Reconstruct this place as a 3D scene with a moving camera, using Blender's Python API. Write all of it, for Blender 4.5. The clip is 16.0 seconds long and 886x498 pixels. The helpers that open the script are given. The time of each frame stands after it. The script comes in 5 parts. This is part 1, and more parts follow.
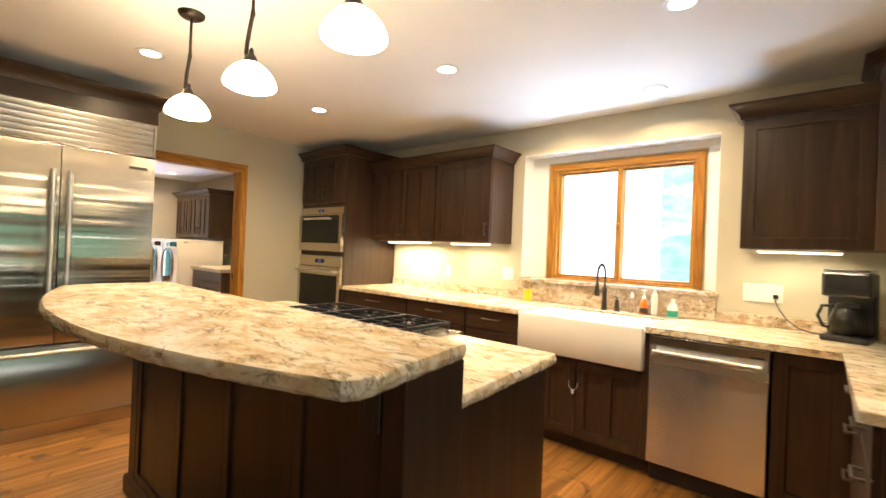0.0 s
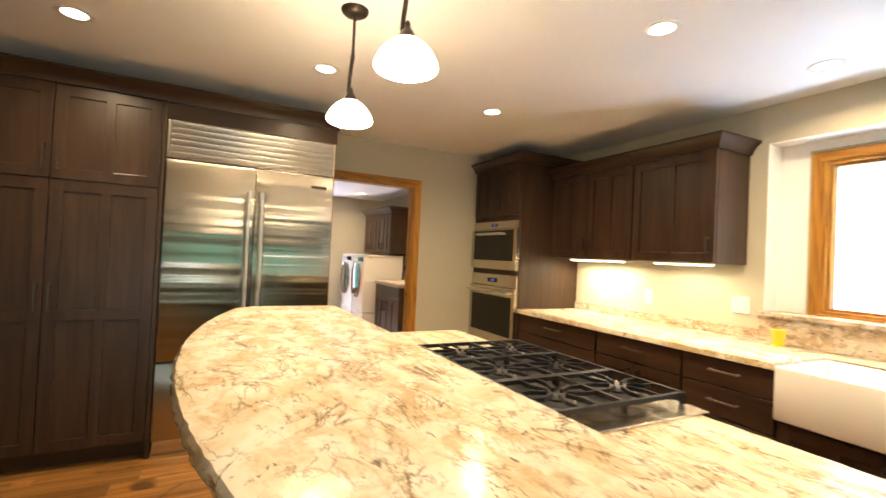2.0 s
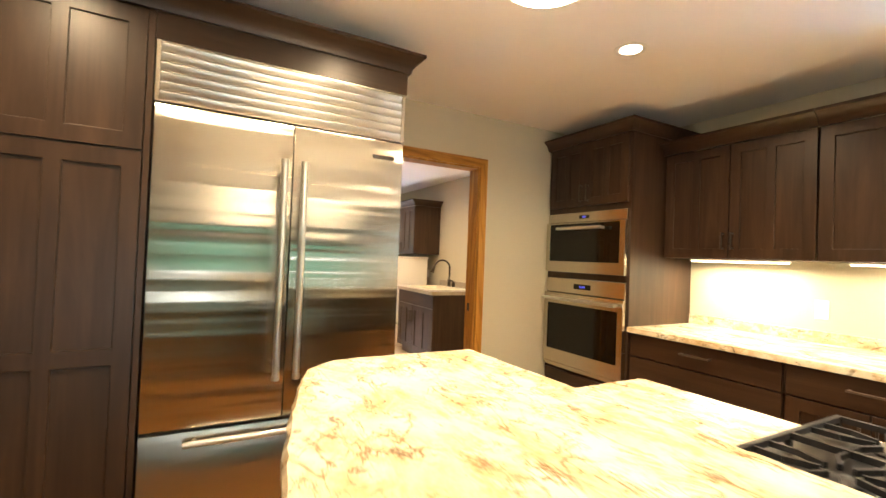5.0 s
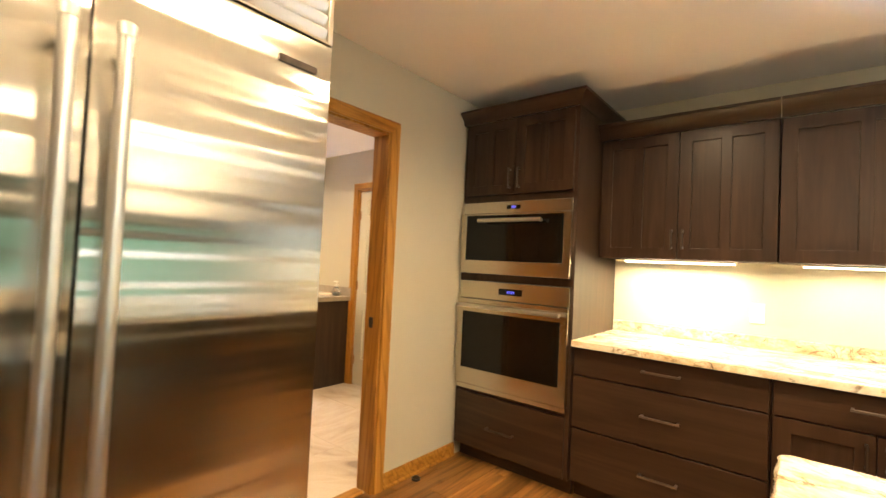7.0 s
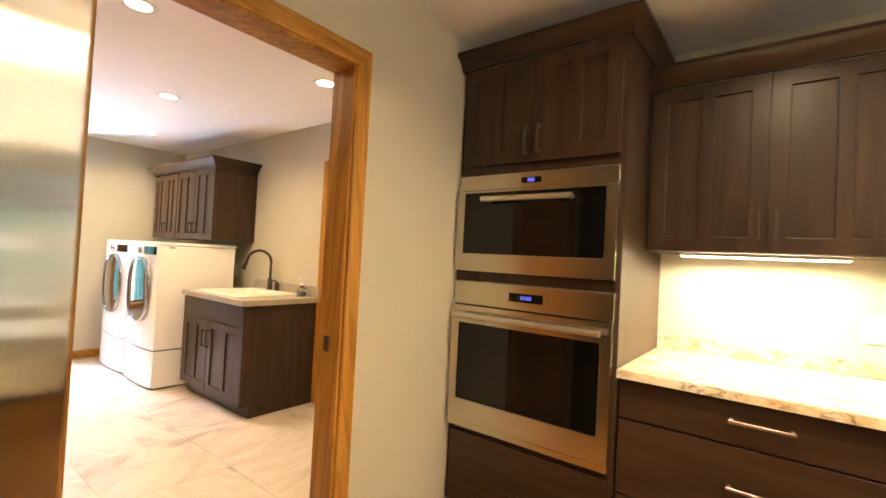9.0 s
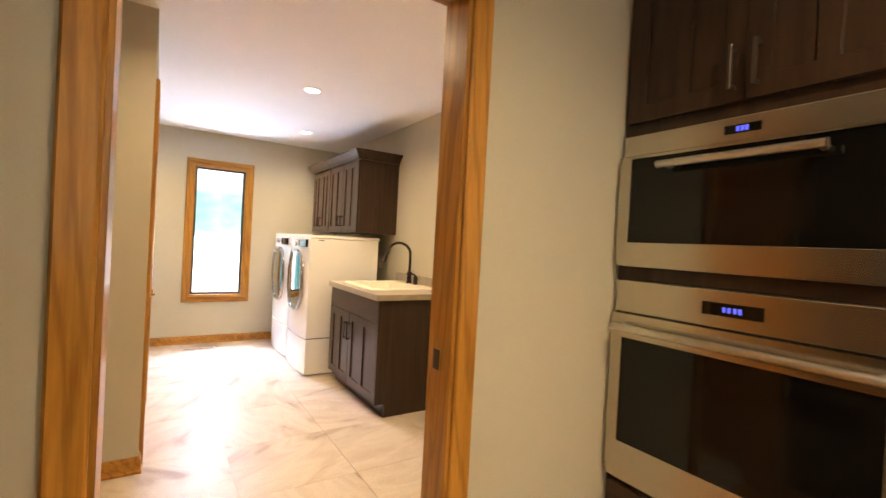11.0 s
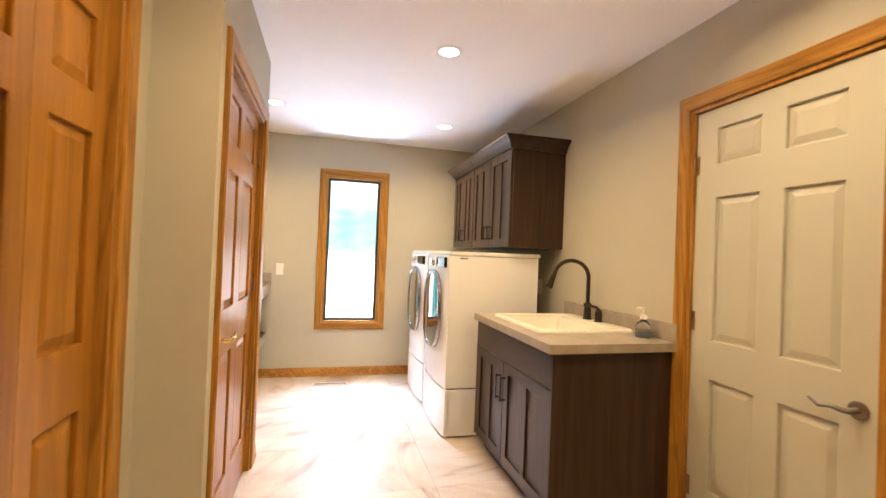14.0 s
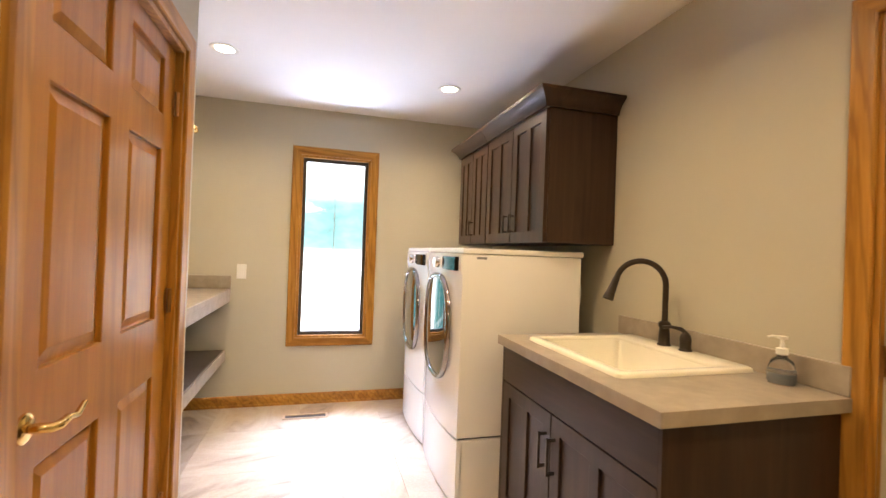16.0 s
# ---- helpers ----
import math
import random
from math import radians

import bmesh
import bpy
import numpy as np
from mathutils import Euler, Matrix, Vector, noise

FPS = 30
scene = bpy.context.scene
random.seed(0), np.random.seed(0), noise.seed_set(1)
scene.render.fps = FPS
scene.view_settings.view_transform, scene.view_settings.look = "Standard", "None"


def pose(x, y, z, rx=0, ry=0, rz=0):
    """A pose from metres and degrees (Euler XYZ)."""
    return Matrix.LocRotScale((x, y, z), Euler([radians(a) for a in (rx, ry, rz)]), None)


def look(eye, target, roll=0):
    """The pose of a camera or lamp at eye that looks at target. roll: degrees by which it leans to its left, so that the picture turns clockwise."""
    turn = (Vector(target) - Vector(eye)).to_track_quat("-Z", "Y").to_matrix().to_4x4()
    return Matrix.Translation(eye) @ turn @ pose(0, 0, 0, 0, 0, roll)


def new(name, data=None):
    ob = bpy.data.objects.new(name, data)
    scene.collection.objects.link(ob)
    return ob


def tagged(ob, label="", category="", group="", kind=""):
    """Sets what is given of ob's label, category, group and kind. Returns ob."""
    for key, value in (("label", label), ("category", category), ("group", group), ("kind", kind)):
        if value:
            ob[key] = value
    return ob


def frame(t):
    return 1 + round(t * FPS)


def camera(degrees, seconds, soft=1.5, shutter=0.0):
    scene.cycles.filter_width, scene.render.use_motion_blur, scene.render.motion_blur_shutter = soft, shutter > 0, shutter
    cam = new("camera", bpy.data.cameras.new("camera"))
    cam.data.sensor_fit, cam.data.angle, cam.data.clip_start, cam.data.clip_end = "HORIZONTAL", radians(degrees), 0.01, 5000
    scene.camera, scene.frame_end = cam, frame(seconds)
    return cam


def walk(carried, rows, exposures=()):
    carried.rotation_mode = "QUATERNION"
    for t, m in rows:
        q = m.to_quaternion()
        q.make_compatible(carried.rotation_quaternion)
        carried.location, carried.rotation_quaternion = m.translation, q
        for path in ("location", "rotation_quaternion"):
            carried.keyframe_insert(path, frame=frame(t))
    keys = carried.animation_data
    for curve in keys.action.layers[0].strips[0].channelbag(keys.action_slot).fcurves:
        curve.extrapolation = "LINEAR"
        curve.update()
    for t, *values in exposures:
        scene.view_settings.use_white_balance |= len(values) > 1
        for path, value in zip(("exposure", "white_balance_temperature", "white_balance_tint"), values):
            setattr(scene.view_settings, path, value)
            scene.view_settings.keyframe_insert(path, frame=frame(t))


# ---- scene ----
cam = camera(90.0, 16.0, shutter=0.5)
PATH = [
    (0, (0.317, 0.164, 1.305), (-0.99, 1.678, 1.312), 2.3),
    (0.5, (0.18, 0.233, 1.34), (-1.203, 1.679, 1.36), 2.2),
    (1, (0.059, 0.34, 1.338), (-1.468, 1.631, 1.381), 2.5),
    (1.5, (-0.062, 0.387, 1.337), (-1.722, 1.501, 1.387), 2.6),
    (2, (-0.154, 0.484, 1.351), (-1.934, 1.395, 1.384), 2.7),
    (2.5, (-0.309, 0.437, 1.34), (-2.127, 1.271, 1.357), 2.5),
    (3, (-0.48, 0.389, 1.345), (-2.312, 1.193, 1.341), 2.3),
    (3.5, (-0.682, 0.344, 1.325), (-2.517, 1.139, 1.332), 2.2),
    (6, (-1.939, 0.369, 1.337), (-3.501, 1.618, 1.383), 2.2),
    (6.5, (-2.213, 0.422, 1.339), (-3.627, 1.835, 1.384), 2.3),
    (7, (-2.411, 0.505, 1.312), (-3.679, 2.05, 1.371), 2.7),
    (7.5, (-2.597, 0.64, 1.317), (-3.751, 2.272, 1.379), 2.6),
    (8, (-2.734, 0.796, 1.305), (-3.826, 2.47, 1.371), 2.8),
    (10.5, (-3.129, 1.456, 1.301), (-4.72, 2.667, 1.284), 3.2),
    (11, (-3.214, 1.505, 1.291), (-4.895, 2.589, 1.271), 3.1),
    (11.5, (-3.35, 1.569, 1.284), (-5.099, 2.539, 1.275), 3.0),
    (12, (-3.503, 1.631, 1.269), (-5.306, 2.497, 1.277), 2.7),
    (12.5, (-3.648, 1.668, 1.289), (-5.505, 2.411, 1.304), 2.2),
    (13, (-3.841, 1.755, 1.31), (-5.747, 2.36, 1.33), 2.6),
    (13.5, (-4.082, 1.822, 1.298), (-6.014, 2.339, 1.327), 2.3),
    (14, (-4.308, 1.854, 1.292), (-6.243, 2.358, 1.316), 2.3),
    (14.5, (-4.53, 1.892, 1.277), (-6.463, 2.406, 1.307), 2.2),
    (15, (-4.765, 1.949, 1.294), (-6.699, 2.461, 1.311), 2.1),
    (15.5, (-4.995, 1.993, 1.287), (-6.928, 2.509, 1.31), 2.2),
    (16, (-5.175, 1.986, 1.291), (-7.1, 2.525, 1.306), 2.1),
]
walk(cam, [(t, look(eye, target, roll)) for t, eye, target, roll in PATH], [(0.0, 0.30), (1.0, 0.10), (2.0, 0.17), (3.0, 0.41), (6.0, 0.61), (8.0, 0.70), (10.5, 0.48), (12.0, 0.25), (13.0, 0.27), (14.0, 0.31), (15.0, 0.20), (16.0, 0.04)])

# ---- world, sun, window light, exposure ----
world = bpy.data.worlds.new("world")
scene.world = world
world.use_nodes = True
wn = world.node_tree
sky = wn.nodes.new("ShaderNodeTexSky")
sky.sky_type, sky.sun_disc = "NISHITA", False
sky.sun_elevation, sky.sun_rotation = radians(38), radians(200)
wn.links.new(sky.outputs[0], wn.nodes["Background"].inputs[0])
wn.nodes["Background"].inputs[1].default_value = 0.12

sun_data = bpy.data.lights.new("sun", "SUN")
sun_data.energy, sun_data.angle, sun_data.color = 2.0, radians(0.6), (1.0, 0.95, 0.88)
sun_ob = new("sun", sun_data)
sun_ob.matrix_world = look((-3, -20, 16), (-3, 0, 0))

WARM = (1.0, 0.74, 0.44)
DAY = (0.78, 0.88, 1.0)


def area_lamp(name, m, sx, sy, watts, colour, spread=180):
    d = bpy.data.lights.new(name, "AREA")
    d.shape, d.size, d.size_y, d.energy, d.color = "RECTANGLE", sx, sy, watts, colour
    d.spread = radians(spread)
    ob = new(name, d)
    ob.matrix_world = m
    return ob


# sky light slants down through each window; light off the bright ground slants up through it
area_lamp("sky_daylight", look((-0.972, 6.2, 3.9), (-0.972, 3.0, 0.9)), 3.0, 1.6, 420, DAY)
area_lamp("ground_daylight", look((-0.972, 4.6, 0.74), (-0.972, 2.9, 2.2)), 1.60, 0.50, 62, (0.50, 0.70, 1.0))
area_lamp("sky_daylight", look((-10.9, 2.1, 3.6), (-8.0, 2.1, 0.3)), 2.6, 1.6, 1500, (0.60, 0.68, 1.0))
area_lamp("ground_daylight", look((-10.0, 2.1, 0.15), (-7.6, 2.1, 2.2)), 1.80, 0.55, 170, (0.62, 0.70, 1.0))
area_lamp("sky_daylight", look((8.2, 0.55, 3.6), (4.0, 0.55, 0.2)), 6.0, 1.8, 430, DAY)
area_lamp("ground_daylight", look((8.8, 0.55, 0.14), (2.0, 0.55, 2.5)), 6.0, 0.30, 80, (0.95, 0.97, 1.0))

# ---- materials ----


def mat(name):
    m = bpy.data.materials.new(name)
    m.use_nodes = True
    return m, m.node_tree, m.node_tree.nodes["Principled BSDF"]


def node(nt, kind, **inputs):
    n = nt.nodes.new("ShaderNode" + kind)
    for k, v in inputs.items():
        n.inputs[k.replace("_", " ")].default_value = v
    return n


def coords(nt, scale=(1, 1, 1), rot=(0, 0, 0), shift=0.0):
    """Object coordinates, scaled; shift moves the pattern from object to object."""
    tc, mp = node(nt, "TexCoord"), node(nt, "Mapping")
    mp.inputs["Scale"].default_value = scale
    mp.inputs["Rotation"].default_value = rot
    nt.links.new(tc.outputs["Object"], mp.inputs["Vector"])
    if shift:
        oi, mu = node(nt, "ObjectInfo"), node(nt, "Math")
        mu.operation = "MULTIPLY"
        mu.inputs[1].default_value = shift
        nt.links.new(oi.outputs["Random"], mu.inputs[0])
        nt.links.new(mu.outputs[0], mp.inputs["Location"])
    return mp.outputs[0]


def noise_tex(nt, vec, scale, detail=4, rough=0.55, distort=0.0):
    n = node(nt, "TexNoise", Scale=scale, Detail=detail, Roughness=rough, Distortion=distort)
    nt.links.new(vec, n.inputs["Vector"])
    return n.outputs["Fac"]


def ramp(nt, fac, stops):
    r = node(nt, "ValToRGB")
    e = r.color_ramp.elements
    while len(e) < len(stops):
        e.new(0.5)
    for el, (p, c) in zip(e, stops):
        el.position, el.color = p, (*c, 1)
    nt.links.new(fac, r.inputs[0])
    return r.outputs[0]


def mix(nt, fac, a, b, kind="MIX"):
    n = nt.nodes.new("ShaderNodeMix")
    n.data_type, n.blend_type = "RGBA", kind
    for sock, v in ((n.inputs[0], fac), (n.inputs[6], a), (n.inputs[7], b)):
        if isinstance(v, (int, float)):
            sock.default_value = v
        elif isinstance(v, tuple):
            sock.default_value = (*v, 1)
        else:
            nt.links.new(v, sock)
    return n.outputs[2]


def bump(nt, p, height, strength, dist=0.002):
    b = node(nt, "Bump", Strength=strength, Distance=dist)
    nt.links.new(height, b.inputs["Height"])
    nt.links.new(b.outputs[0], p.inputs["Normal"])


def wood(name, dark, mid, light, along="z", rough=0.38, coat=0.25, grain=1.0, tone=0.12, knots=0.0, spec=0.32, figure=0.0):
    m, nt, p = mat(name)
    s = {"z": (9, 9, 0.7), "x": (0.7, 9, 9), "y": (9, 0.7, 9)}[along]
    v = coords(nt, s, shift=40.0)
    big = noise_tex(nt, v, 1.3, 5, 0.6, 1.2)
    v2 = coords(nt, tuple(q * 9 if q > 1 else q * 3 for q in s), shift=17.0)
    fine = noise_tex(nt, v2, 1.0, 3, 0.6)
    col = ramp(nt, big, [(0.28, dark), (0.5, mid), (0.74, light)])
    finec = ramp(nt, fine, [(0.35, (1 - 0.35 * grain,) * 3), (0.62, (1, 1, 1))])
    col = mix(nt, 1.0, col, finec, "MULTIPLY")
    if figure:
        fs = {"z": (1, 1, 0.10), "x": (0.10, 1, 1), "y": (1, 0.10, 1)}[along]
        wv = node(nt, "TexWave", Scale=13.0, Distortion=7.0, Detail=3.0)
        wv.inputs["Detail Scale"].default_value = 1.2
        wv.bands_direction = "DIAGONAL"
        nt.links.new(coords(nt, fs, shift=31.0), wv.inputs["Vector"])
        col = mix(nt, ramp(nt, wv.outputs["Fac"], [(0.0, (figure,) * 3), (0.30, (0, 0, 0))]), col, tuple(0.75 * c for c in dark))
    if knots:
        vk = coords(nt, (1.6, 1.6, 1.6) if along == "z" else (0.9, 0.9, 0.9), shift=23.0)
        kn = noise_tex(nt, vk, 2.6, 3, 0.5, 2.5)
        col = mix(nt, ramp(nt, kn, [(0.60, (0, 0, 0)), (0.72, (knots,) * 3)]), col, tuple(0.35 * c for c in dark))
    oi = node(nt, "ObjectInfo")
    tn = ramp(nt, oi.outputs["Random"], [(0.0, (1 - tone,) * 3), (1.0, (1 + tone,) * 3)])
    col = mix(nt, 1.0, col, tn, "MULTIPLY")
    nt.links.new(col, p.inputs["Base Color"])
    p.inputs["Roughness"].default_value = rough
    p.inputs["Specular IOR Level"].default_value = spec
    p.inputs["Coat Weight"].default_value = coat
    p.inputs["Coat Roughness"].default_value = 0.25
    bump(nt, p, fine, 0.05 * grain, 0.0006)
    return m


def plain(name, colour, rough=0.5, metal=0.0, vary=0.08, scale=6.0, bumps=0.0, bscale=60.0, coat=0.0, spec=0.5):
    m, nt, p = mat(name)
    v = coords(nt)
    n1 = noise_tex(nt, v, scale, 4)
    c = ramp(nt, n1, [(0.3, tuple(q * (1 - vary) for q in colour)), (0.7, tuple(min(1, q * (1 + vary)) for q in colour))])
    nt.links.new(c, p.inputs["Base Color"])
    p.inputs["Roughness"].default_value, p.inputs["Metallic"].default_value = rough, metal
    p.inputs["Specular IOR Level"].default_value = spec
    p.inputs["Coat Weight"].default_value = coat
    if bumps:
        bump(nt, p, noise_tex(nt, v, bscale, 3), bumps, 0.003)
    return m


def glow(name, colour, strength):
    m, nt, p = mat(name)
    p.inputs["Base Color"].default_value = (*colour, 1)
    p.inputs["Emission Color"].default_value = (*colour, 1)
    p.inputs["Emission Strength"].default_value = strength
    return m


def glass(name, tint=(1, 1, 1), rough=0.0):
    m, nt, p = mat(name)
    p.inputs["Base Color"].default_value = (*tint, 1)
    p.inputs["Transmission Weight"].default_value, p.inputs["Roughness"].default_value = 1.0, rough
    p.inputs["IOR"].default_value = 1.45
    return m


def steel(name, colour=(0.62, 0.60, 0.57), rough=0.22, wavy=0.25, aniso=0.85, brushed="h"):
    """Brushed stainless steel: fine vertical or horizontal brush lines and a slightly wavy sheet."""
    m, nt, p = mat(name)
    p.inputs["Base Color"].default_value = (*colour, 1)
    p.inputs["Metallic"].default_value, p.inputs["Roughness"].default_value = 1.0, rough
    p.inputs["Anisotropic"].default_value = aniso
    tg = node(nt, "Tangent")
    tg.direction_type, tg.axis = "RADIAL", "Z"
    nt.links.new(tg.outputs[0], p.inputs["Tangent"])
    p.inputs["Anisotropic Rotation"].default_value = 0.0 if brushed == "h" else 0.25
    vb = coords(nt, (0.03, 0.03, 10.0), shift=9.0)
    wv = noise_tex(nt, vb, 1.0, 2, 0.40)
    vf = coords(nt, (260, 260, 3), shift=5.0)
    fn = noise_tex(nt, vf, 1.0, 2, 0.5)
    b1 = node(nt, "Bump", Strength=wavy, Distance=0.02)
    nt.links.new(wv, b1.inputs["Height"])
    b2 = node(nt, "Bump", Strength=0.04, Distance=0.001)
    nt.links.new(fn, b2.inputs["Height"])
    nt.links.new(b1.outputs[0], b2.inputs["Normal"])
    nt.links.new(b2.outputs[0], p.inputs["Normal"])
    return m


def granite(name, base, vein, dark, white, scale=1.0):
    """Polished granite: cream field, ochre clouds, drifting brown veins and small dark flecks."""
    m, nt, p = mat(name)
    v = coords(nt, (3.0 * scale, 5.2 * scale, 4.0 * scale), (0, 0, radians(18)))
    clouds = noise_tex(nt, v, 1.4, 5, 0.58, 0.6)
    col = ramp(nt, clouds, [(0.36, white), (0.50, base), (0.60, tuple(0.55 * q + 0.45 * w for q, w in zip(vein, base))), (0.72, base)])
    v0 = coords(nt, (8.0 * scale, 12.0 * scale, 10.0 * scale), (0, 0, radians(18)))
    patch = noise_tex(nt, v0, 1.2, 4, 0.55, 0.5)
    col = mix(nt, ramp(nt, patch, [(0.50, (0, 0, 0)), (0.60, (0.75,) * 3)]), col, white)
    vm = coords(nt, (6.0 * scale, 11.0 * scale, 9.0 * scale), (0, 0, radians(14)))
    mott = noise_tex(nt, vm, 1.5, 5, 0.62, 0.8)
    col = mix(nt, ramp(nt, mott, [(0.52, (0, 0, 0)), (0.64, (0.62,) * 3)]), col, vein)
    gate = ramp(nt, noise_tex(nt, v, 2.3, 3, 0.5), [(0.40, (0, 0, 0)), (0.56, (1, 1, 1))])
    for sc, rot, hue, wide in ((2.4, 26, 0.42, 0.020), (4.6, 8, 0.34, 0.016)):
        vl = coords(nt, (sc * scale, 2.0 * sc * scale, 1.6 * sc * scale), (0, 0, radians(rot)))
        w = noise_tex(nt, vl, 1.5, 5, 0.60, 0.7)
        lines = ramp(nt, w, [(0.50 - wide, (0, 0, 0)), (0.50, (0.95,) * 3), (0.50 + wide, (0, 0, 0))])
        col = mix(nt, mix(nt, 1.0, lines, gate, "MULTIPLY"), col, tuple(q * hue for q in vein))
    v2 = coords(nt, (9 * scale, 15 * scale, 12 * scale), (0, 0, radians(20)))
    fl = noise_tex(nt, v2, 1.5, 5, 0.62, 0.7)
    col = mix(nt, ramp(nt, fl, [(0.635, (0, 0, 0)), (0.685, (0.85,) * 3)]), col, dark)
    sp = noise_tex(nt, coords(nt, (60, 60, 60)), 2.0, 3, 0.6)
    col = mix(nt, ramp(nt, sp, [(0.35, (0.22,) * 3), (0.55, (0, 0, 0))]), col, white)
    nt.links.new(col, p.inputs["Base Color"])
    p.inputs["Roughness"].default_value = 0.20
    p.inputs["Specular IOR Level"].default_value = 0.38
    p.inputs["Coat Weight"].default_value, p.inputs["Coat Roughness"].default_value = 0.06, 0.05
    bump(nt, p, sp, 0.03, 0.001)
    return m


def tile_stone(name):
    """Honed limestone-look floor tile with soft slanting sedimentary streaks."""
    m, nt, p = mat(name)
    tc, mp = node(nt, "TexCoord"), node(nt, "Mapping")
    oi = node(nt, "ObjectInfo")
    cx = node(nt, "CombineXYZ")
    mu = node(nt, "Math")
    mu.operation, mu.inputs[1].default_value = "MULTIPLY", 6.28
    nt.links.new(oi.outputs["Random"], mu.inputs[0])
    nt.links.new(mu.outputs[0], cx.inputs[2])
    nt.links.new(cx.outputs[0], mp.inputs["Rotation"])
    nt.links.new(mu.outputs[0], mp.inputs["Location"])
    nt.links.new(tc.outputs["Object"], mp.inputs["Vector"])
    st = node(nt, "Mapping")
    st.inputs["Scale"].default_value = (1.3, 3.6, 1)
    nt.links.new(mp.outputs[0], st.inputs["Vector"])
    a = noise_tex(nt, st.outputs[0], 1.5, 3, 0.5, 0.8)
    col = ramp(nt, a, [(0.28, (0.30, 0.235, 0.18)), (0.42, (0.52, 0.42, 0.315)), (0.60, (0.60, 0.51, 0.40)), (0.80, (0.50, 0.40, 0.29))])
    g = noise_tex(nt, mp.outputs[0], 90, 3)
    col = mix(nt, 0.10, col, ramp(nt, g, [(0.3, (0.35, 0.3, 0.25)), (0.7, (0.85, 0.8, 0.72))]))
    nt.links.new(col, p.inputs["Base Color"])
    p.inputs["Roughness"].default_value = 0.27
    bump(nt, p, a, 0.05, 0.002)
    return m


def foliage_backdrop(name, low, high, side, strength, scale, shade, lit, gap, flank):
    """Glowing painted distance: hazy pale sky and lawn, with lit and shaded blue-green leaves between two heights and
    from one side on.
    """
    m, nt, p = mat(name)
    tc = node(nt, "TexCoord")
    sx = node(nt, "SeparateXYZ")
    nt.links.new(tc.outputs["Object"], sx.inputs[0])

    def span(sock, a, b, c, d):
        mu = node(nt, "Math")
        mu.operation, mu.inputs[1].default_value = "MULTIPLY", 0.1
        nt.links.new(sock, mu.inputs[0])
        return ramp(nt, mu.outputs[0], [(a, (0, 0, 0)), (b, (1, 1, 1)), (c, (1, 1, 1)), (d, (0.25,) * 3)])

    v = coords(nt, (0.7, 0.7, 1.3))
    n1 = noise_tex(nt, v, scale, 6, 0.62, 0.5)
    mask = mix(nt, 1.0, span(sx.outputs["Z"], low / 10, low / 10 + 0.02, high / 10, high / 10 + 0.06), ramp(nt, n1, [(gap, (0, 0, 0)), (gap + 0.16, (0.9,) * 3)]), "MULTIPLY")
    off = node(nt, "Math")
    off.operation, off.inputs[1].default_value = "ADD", 5.0
    nt.links.new(sx.outputs["X"], off.inputs[0])
    mask = mix(nt, 1.0, mask, span(off.outputs[0], (side + 5) / 10, (side + 5) / 10 + 0.03, 0.98, 1.0), "MULTIPLY")
    if flank is not None:
        bush = span(off.outputs[0], (flank + 4.6) / 10, (flank + 5) / 10, 0.98, 1.0)
        bush = mix(nt, 1.0, (1.0, 1.0, 1.0), bush, "SUBTRACT")
        bush = mix(nt, 1.0, bush, ramp(nt, n1, [(0.30, (0.25,) * 3), (0.44, (1, 1, 1))]), "MULTIPLY")
        mask = mix(nt, 1.0, mask, bush, "LIGHTEN")
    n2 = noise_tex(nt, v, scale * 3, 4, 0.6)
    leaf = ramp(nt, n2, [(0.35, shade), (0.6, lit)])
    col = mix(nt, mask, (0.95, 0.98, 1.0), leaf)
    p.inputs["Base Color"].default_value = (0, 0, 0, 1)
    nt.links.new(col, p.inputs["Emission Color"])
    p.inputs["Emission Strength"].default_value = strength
    p.inputs["Roughness"].default_value = 1.0
    return m


CAB = wood("stained_alder", (0.024, 0.0124, 0.0068), (0.040, 0.0210, 0.0116), (0.060, 0.0325, 0.0185), "z", 0.36, 0.06, 0.25, 0.05)
CAB_X = wood("stained_alder_flat", (0.025, 0.0128, 0.0070), (0.040, 0.0210, 0.0116), (0.058, 0.0315, 0.0180), "x", 0.36, 0.06, 0.25, 0.05)
OAK = wood("oak_trim", (0.22, 0.088, 0.012), (0.40, 0.185, 0.028), (0.52, 0.262, 0.050), "z", 0.36, 0.10, 0.40, 0.06, spec=0.25, figure=0.42)
OAK_X = wood("oak_trim_flat", (0.22, 0.088, 0.012), (0.40, 0.185, 0.028), (0.52, 0.262, 0.050), "x", 0.36, 0.10, 0.40, 0.06, spec=0.25, figure=0.42)
OAK_Y = wood("oak_trim_cross", (0.22, 0.088, 0.012), (0.40, 0.185, 0.028), (0.52, 0.262, 0.050), "y", 0.36, 0.10, 0.40, 0.06, spec=0.25, figure=0.42)
OAK_DOOR = wood("oak_door", (0.24, 0.095, 0.010), (0.34, 0.142, 0.016), (0.43, 0.195, 0.028), "z", 0.32, 0.07, 0.22, 0.05, spec=0.22)
PLANK = wood("hickory_plank", (0.13, 0.050, 0.012), (0.31, 0.142, 0.036), (0.47, 0.240, 0.075), "y", 0.32, 0.25, 0.9, 0.30, 0.9)
WALL = plain("greige_paint", (0.50, 0.462, 0.348), 0.75, 0, 0.03, 1.5, 0.15, 160)
CEIL = plain("ceiling_paint", (0.87, 0.85, 0.82), 0.85, 0, 0.02, 1.5, 0.2, 120)
WHITE = plain("white_enamel", (0.82, 0.80, 0.75), 0.22, 0, 0.02, 3.0, coat=0.3)
